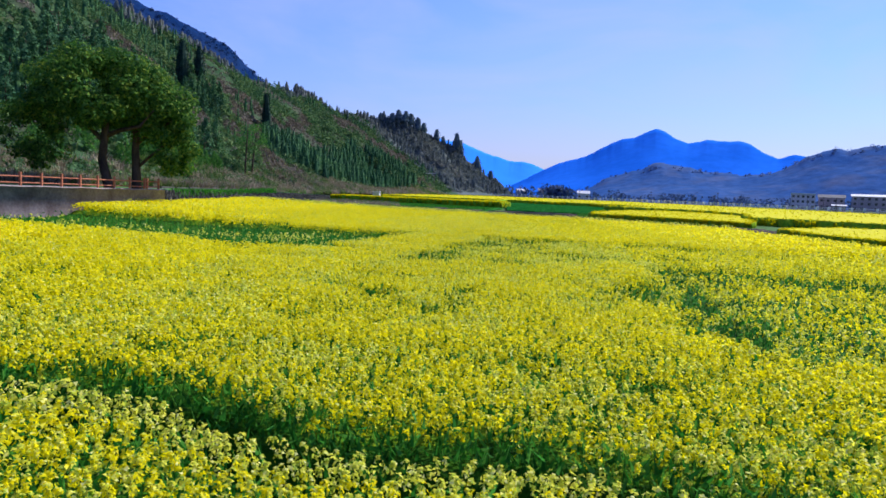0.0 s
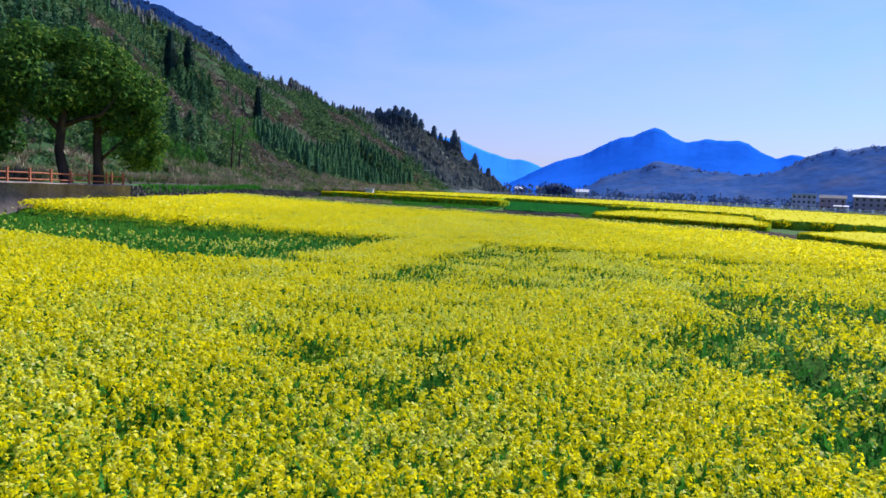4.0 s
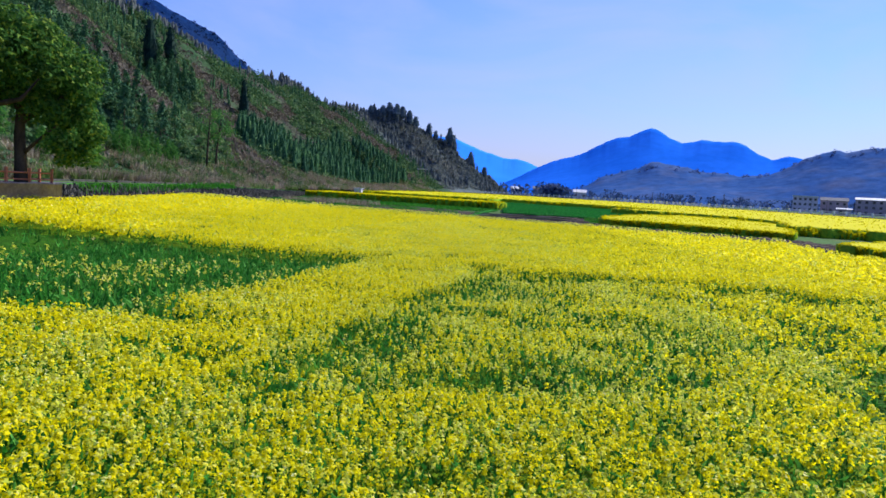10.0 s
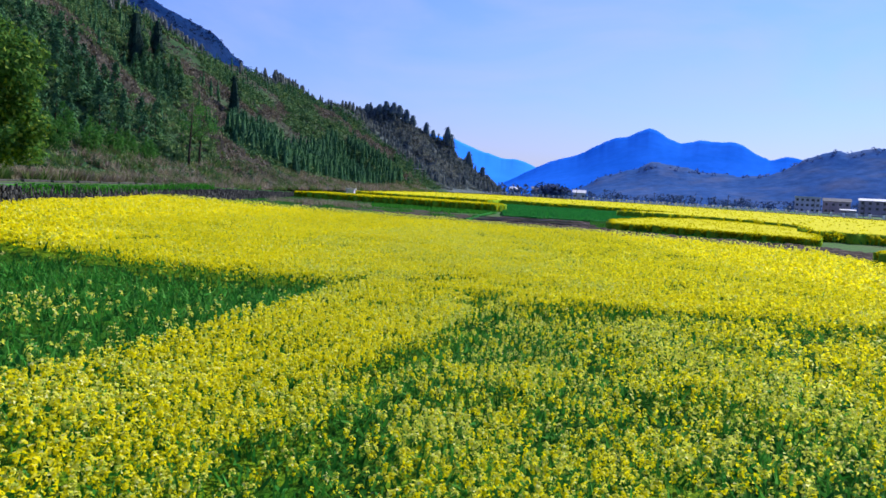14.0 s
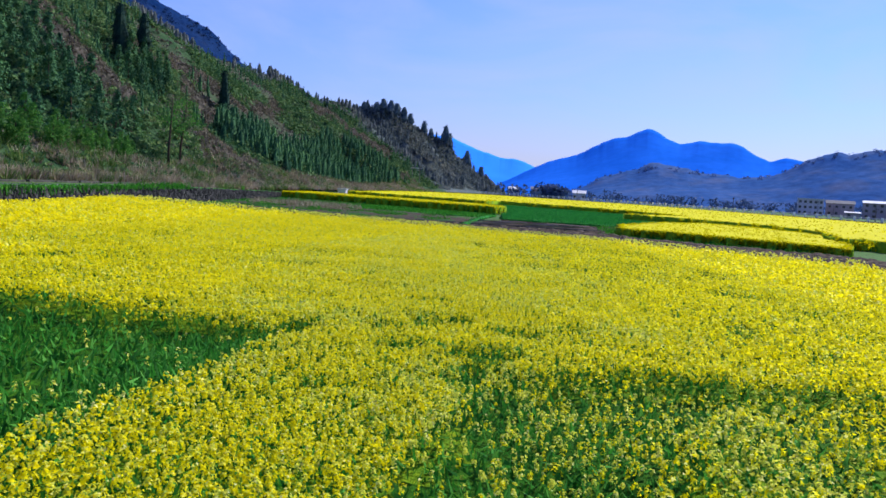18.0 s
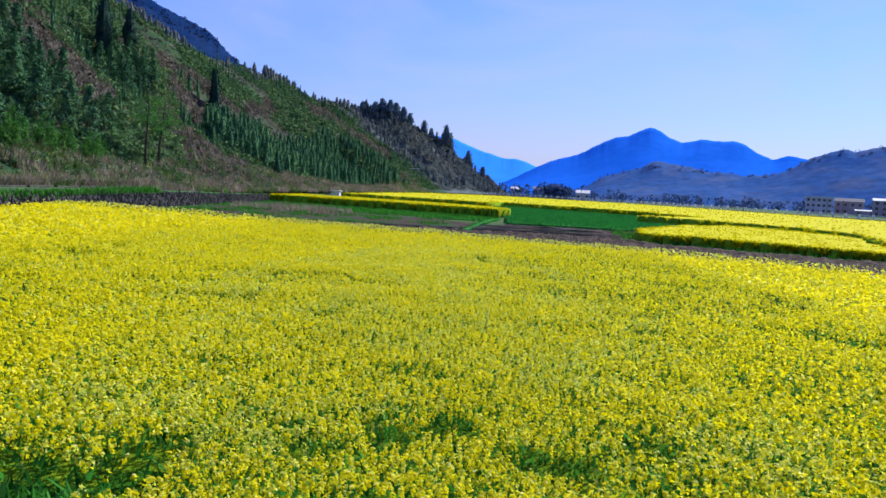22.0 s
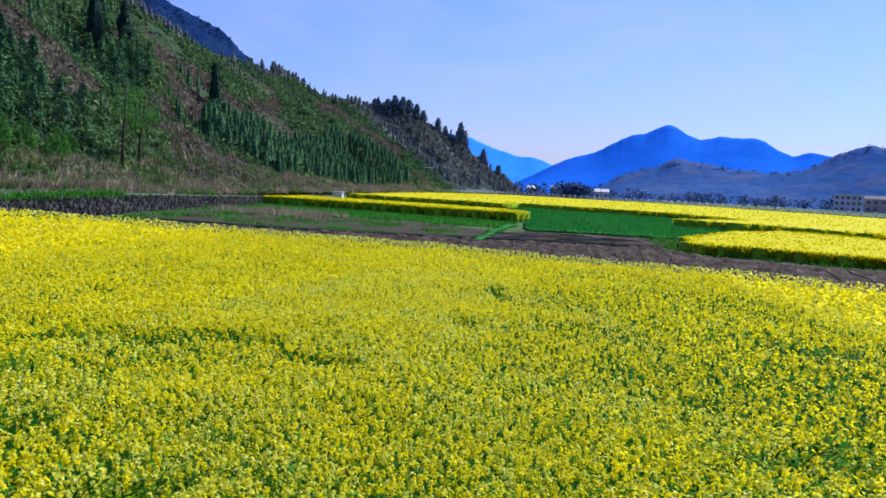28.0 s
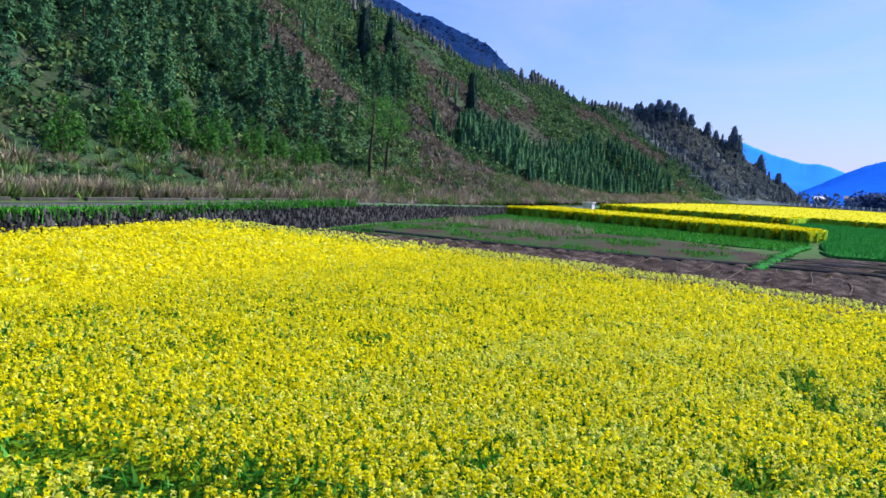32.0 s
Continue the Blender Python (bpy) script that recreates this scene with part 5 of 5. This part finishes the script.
straws = cards(stalk, np.cross(sway, rng.normal(size=(len(stalk), 3))), h, 0.16 + 0.2 * rng.uniform(0, 1, len(stalk)), -sway)
tagged(link_mesh("dry_grass", soup("dry_grass", straws), [terrace_grass], kind="stuff"), "tufts of withered grass on the open terraces", "grass")


def reed_blades(c, n, tall, spread, seed):
    q = np.random.RandomState(seed)
    a, h = q.uniform(0, 2 * np.pi, n), tall * q.uniform(0.6, 1.15, n)
    d = np.stack([np.cos(a) * q.uniform(0.1, spread, n), np.sin(a) * q.uniform(0.1, spread, n), np.ones(n)], -1)
    d /= np.linalg.norm(d, axis=1, keepdims=True)
    base_ = np.array(c) + np.stack([np.cos(a), np.sin(a), 0 * a], -1) * tall * 0.12
    mid = base_ + d * h[:, None] * 0.5
    nor = np.cross(d, np.stack([-np.sin(a), np.cos(a), 0 * a], -1))
    return cards(mid, nor, h, 0.09 + 0.09 * q.uniform(0, 1, n), -d)


dry, fresh = [], []
reed_s = rng.uniform(0.03, 0.62, 3600)
reed_v = rng.uniform(-0.03, 0.09, 3600) * np.where(rng.uniform(0, 1, 3600) < 0.8, 1, 1.6)
reed_at = np.stack(hill_at(reed_s, np.maximum(reed_v, 0.0)), -1).tolist()
for i in range(3600):
    v, (x, y, z) = float(reed_v[i]), reed_at[i]
    x += max(0.0, -v) * 75
    (dry if vnoise(x, y, 6, 52) + rng.uniform(-0.3, 0.3) < 0.66 else fresh).append(reed_blades((x, y, z - 0.1), 22, rng.uniform(0.7, 1.6), 1.3, i))
for i in range(3200):
    y = rng.uniform(58, 150)
    x = edge_x(y) - 5.6 - 8.5 * rng.uniform()
    (dry if vnoise(x, y, 5, 57) + rng.uniform(-0.3, 0.3) < 0.6 else fresh).append(reed_blades((x, y, road_z(y) + 0.04 * (edge_x(y) - x - 5)), 20, rng.uniform(0.7, 1.5), 1.3, 7000 + i))
tagged(link_mesh("reed_bank", soup("reed_bank", np.concatenate(dry)), [dry_blade], kind="stuff"), "bank of dry tan reeds along the road", "reeds")
tagged(link_mesh("green_reeds", soup("green_reeds", np.concatenate(fresh)), [green_blade], kind="stuff"), "green reeds among the dry ones", "reeds")
for i in range(22):
    y = 76 + i * 3.3 + rng.uniform(-1, 1)
    x = edge_x(y) - 5.9 - rng.uniform(0, 1.2)
    m = dry_blade if i % 4 else green_blade
    ob = link_mesh("reed_clump", soup("reed_clump", reed_blades((0, 0, 0), 300, rng.uniform(1.2, 1.9), 1.5, 900 + i)), [m])
    ob.matrix_basis = pose(x, y, road_z(y) - 0.05)
    tagged(ob, "round clump of dry tan reeds by the kerb" if i % 4 else "round clump of green reeds by the kerb", "reeds", "reed clumps by the road")

# ---- village and road beyond ----
def house(at, w, d, h, turn, wall_m, roof_m, label, rows, cols, gable=0.0):
    """A block with storeys of windows, a door and a roof that overhangs."""
    t = thing("house", at, label, "house", "houses of the village", turn=turn)
    part("wall", boxed(-w / 2, w / 2, -d / 2, d / 2, -0.5, h), wall_m, t)
    bm = bmesh.new()
    if gable:
        pts = [(-w / 2 - 0.5, -d / 2 - 0.6, h), (w / 2 + 0.5, -d / 2 - 0.6, h), (w / 2 + 0.5, d / 2 + 0.6, h), (-w / 2 - 0.5, d / 2 + 0.6, h), (-w / 2 - 0.5, 0, h + gable), (w / 2 + 0.5, 0, h + gable)]
        v = [bm.verts.new((p[0], p[1], p[2] + 0.01)) for p in pts]
        for f in ((0, 1, 5, 4), (2, 3, 4, 5), (1, 2, 5), (3, 0, 4), (3, 2, 1, 0)):
            bm.faces.new([v[i] for i in f])
    else:
        box(bm, -w / 2 - 0.4, w / 2 + 0.4, -d / 2 - 0.6, d / 2 + 0.4, h + 0.01, h + 0.5, bevel=0.05)
    part("roof", bm, roof_m, t)
    for r in range(rows):
        for c in range(cols):
            x, z = -w / 2 + (c + 0.5) * w / cols, (r + 0.52) * h / rows
            if r == 0 and c == cols // 2:
                part("door", boxed(x - 0.7, x + 0.7, -d / 2 - 0.05, -d / 2 + 0.04, -0.2, 2.2), house_wall_dark, t)
                continue
            win = part("window", boxed(x - 0.75, x + 0.75, -d / 2 - 0.06, -d / 2 + 0.05, z - 0.75, z + 0.75), roof_tile, t)
            part("pane", boxed(x - 0.65, x + 0.65, -d / 2 - 0.08, -d / 2 - 0.03, z - 0.65, z + 0.65), glass, win)
    return t


def lv(x, y):
    return float(level(x, y))


for x, y, w, d, h, turn, wm, rm, lab, r, c, g in (
        (232, 452, 14, 10, 9.5, -27, house_wall, roof_white, "three-storey pale village house with a white roof", 3, 5, 0),
        (252, 455, 15, 10, 8, -28, house_wall_dark, roof_tile, "brown village house with a grey roof", 2, 4, 2.0),
        (254, 418, 18, 10, 9, -30, house_wall_dark, roof_white, "brown village house with a white metal roof", 3, 5, 1.4),
        (282, 410, 16, 10, 9, -32, house_wall, roof_tile, "pale village house with a grey roof", 3, 4, 1.8),
        (216, 382, 6.5, 4, 3.0, -28, house_wall_dark, roof_white, "small roadside hut with a white roof", 1, 2, 0.6),
        (91, 455, 7.5, 6, 4.6, -12, house_wall, roof_white, "low house with a white roof beyond the field", 1, 3, 1.8),
        (58, 516, 8, 6, 5.0, -8, house_wall, roof_white, "white-roofed house at the mouth of the valley", 2, 3, 1.6),
        (75, 520, 9, 8, 6.0, -8, house_wall_dark, roof_tile, "grey-roofed house at the mouth of the valley", 2, 3, 1.6)):
    house((x, y, lv(x, y)), w, d, h, turn, wm, rm, lab, r, c, g)

LANE = [(150, 120), (120, 185), (100, 250), (84, 305), (48, 372), (20, 430)]
lane_pts = []
for p, q in zip(LANE, LANE[1:]):
    n = max(2, int(math.hypot(q[0] - p[0], q[1] - p[1]) / 4))
    lane_pts += [(p[0] + (q[0] - p[0]) * i / n, p[1] + (q[1] - p[1]) * i / n) for i in range(n)]
xx = np.array([[x - 2.5, x - 2.5, x + 4, x + 4] for x, y in lane_pts])
yy = np.array([[y - 1.2, y - 1.2, y + 1.5, y + 1.5] for x, y in lane_pts])
zz = np.array([[lv(x, y) - 0.2, lv(x, y) + 1.3, lv(x, y) + 1.3, lv(x, y) - 0.2] for x, y in lane_pts])
tagged(link_mesh("village_lane", sheet("village_lane", xx, yy, zz), [concrete], kind="structure"), "raised concrete lane along the far side of the fields", "road")
fence = thing("lane_fence", (0, 0, 0), "white posts with a rail along the village lane", "fence")
post_me = bm_mesh("post", boxed(-0.24, 0.24, -0.24, 0.24, 0, 1.2, bevel=0.03))
post_me.materials.append(white_paint)
for x, y in lane_pts:
    ob = new("post", post_me)
    ob.parent = fence
    ob.matrix_basis = pose(x - 2.2, y - 1, lv(x, y) + 1.28)
part("rail", tube(bmesh.new(), [(x - 2.2, y - 1, lv(x, y) + 2.2) for x, y in lane_pts], [0.07] * len(lane_pts), 5), white_paint, fence)
part("rail", tube(bmesh.new(), [(x - 2.2, y - 1, lv(x, y) + 1.8) for x, y in lane_pts], [0.06] * len(lane_pts), 5), white_paint, fence)
for x, y, h in ((112, 205, 5), (122, 182, 5), (98, 258, 6), (86, 300, 6), (132, 160, 5.5), (64, 345, 7), (205, 400, 8), (225, 420, 8)):
    p = thing("utility_pole", (x + 3, y, lv(x, y)), "thin dark utility pole beside the lane", "pole", "poles along the lane")
    part("shaft", tube(bmesh.new(), [(0, 0, -0.3), (0, 0, h)], [0.12, 0.08], 7), bark, p)
    part("crossarm", boxed(-0.6, 0.6, -0.05, 0.05, h - 0.5, h - 0.38), bark, p)
# utility box at the head of the wall
ub = thing("utility_box", (-15.0, 158.5, lv(-15, 158.5)), "pale blue-grey concrete utility hut at the field's edge", "hut", turn=-10)
part("body", boxed(-0.75, 0.75, -0.6, 0.6, -0.2, 1.9, bevel=0.03), house_wall, ub)
part("roof", boxed(-0.9, 0.9, -0.75, 0.75, 1.91, 2.05, bevel=0.03), roof_white, ub)
part("door", boxed(-0.35, 0.35, -0.64, -0.59, 0.05, 1.6, bevel=0.01), steel, ub)
# lattice transmission mast at the foot of the spur
mast = thing("twin_pole", (-6, 330, lv(-6, 330)), "pair of tall bare poles at the foot of the spur", "pole")
for dx in (-1.6, 1.6):
    part("shaft", tube(bmesh.new(), [(dx, 0, -0.5), (dx, 0, 12)], [0.2, 0.14], 7), concrete, mast)
part("crossarm", boxed(-2.4, 2.4, -0.1, 0.1, 10.6, 10.9), steel, mast)


# ---- distant woods ----
def bank(name, n, line, h0, h1, label, spread=12, up=0.0):
    """Upright leafy cards in clumps along a line of places."""
    t = np.array(line, float)
    k = rng.uniform(0, len(t) - 1, n)
    c = np.stack([np.interp(k, np.arange(len(t)), t[:, j]) for j in range(2)], -1) + rng.normal(size=(n, 2)) * spread
    out = []
    for i in range(n):
        h = rng.uniform(h0, h1)
        z = lv(*c[i]) + up
        out.append(leaf_ball((c[i][0], c[i][1], z + h * 0.5), h * 0.55, 26, h * 0.32, i, 0.95))
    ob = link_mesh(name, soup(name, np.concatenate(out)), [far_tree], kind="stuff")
    return tagged(ob, label, "trees")


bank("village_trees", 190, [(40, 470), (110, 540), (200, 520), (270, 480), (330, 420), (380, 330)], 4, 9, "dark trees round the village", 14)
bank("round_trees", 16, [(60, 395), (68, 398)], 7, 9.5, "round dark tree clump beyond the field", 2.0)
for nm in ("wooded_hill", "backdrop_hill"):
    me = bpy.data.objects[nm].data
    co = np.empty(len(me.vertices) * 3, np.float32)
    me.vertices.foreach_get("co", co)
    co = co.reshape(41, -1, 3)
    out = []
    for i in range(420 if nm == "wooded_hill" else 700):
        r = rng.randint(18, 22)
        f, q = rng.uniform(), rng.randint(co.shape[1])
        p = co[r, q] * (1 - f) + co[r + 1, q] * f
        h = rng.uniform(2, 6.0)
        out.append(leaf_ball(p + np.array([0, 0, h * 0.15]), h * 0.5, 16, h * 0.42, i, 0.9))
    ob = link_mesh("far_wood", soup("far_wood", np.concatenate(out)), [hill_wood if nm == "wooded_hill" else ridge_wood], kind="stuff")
    tagged(ob, "dark wood on a distant hill", "wood")
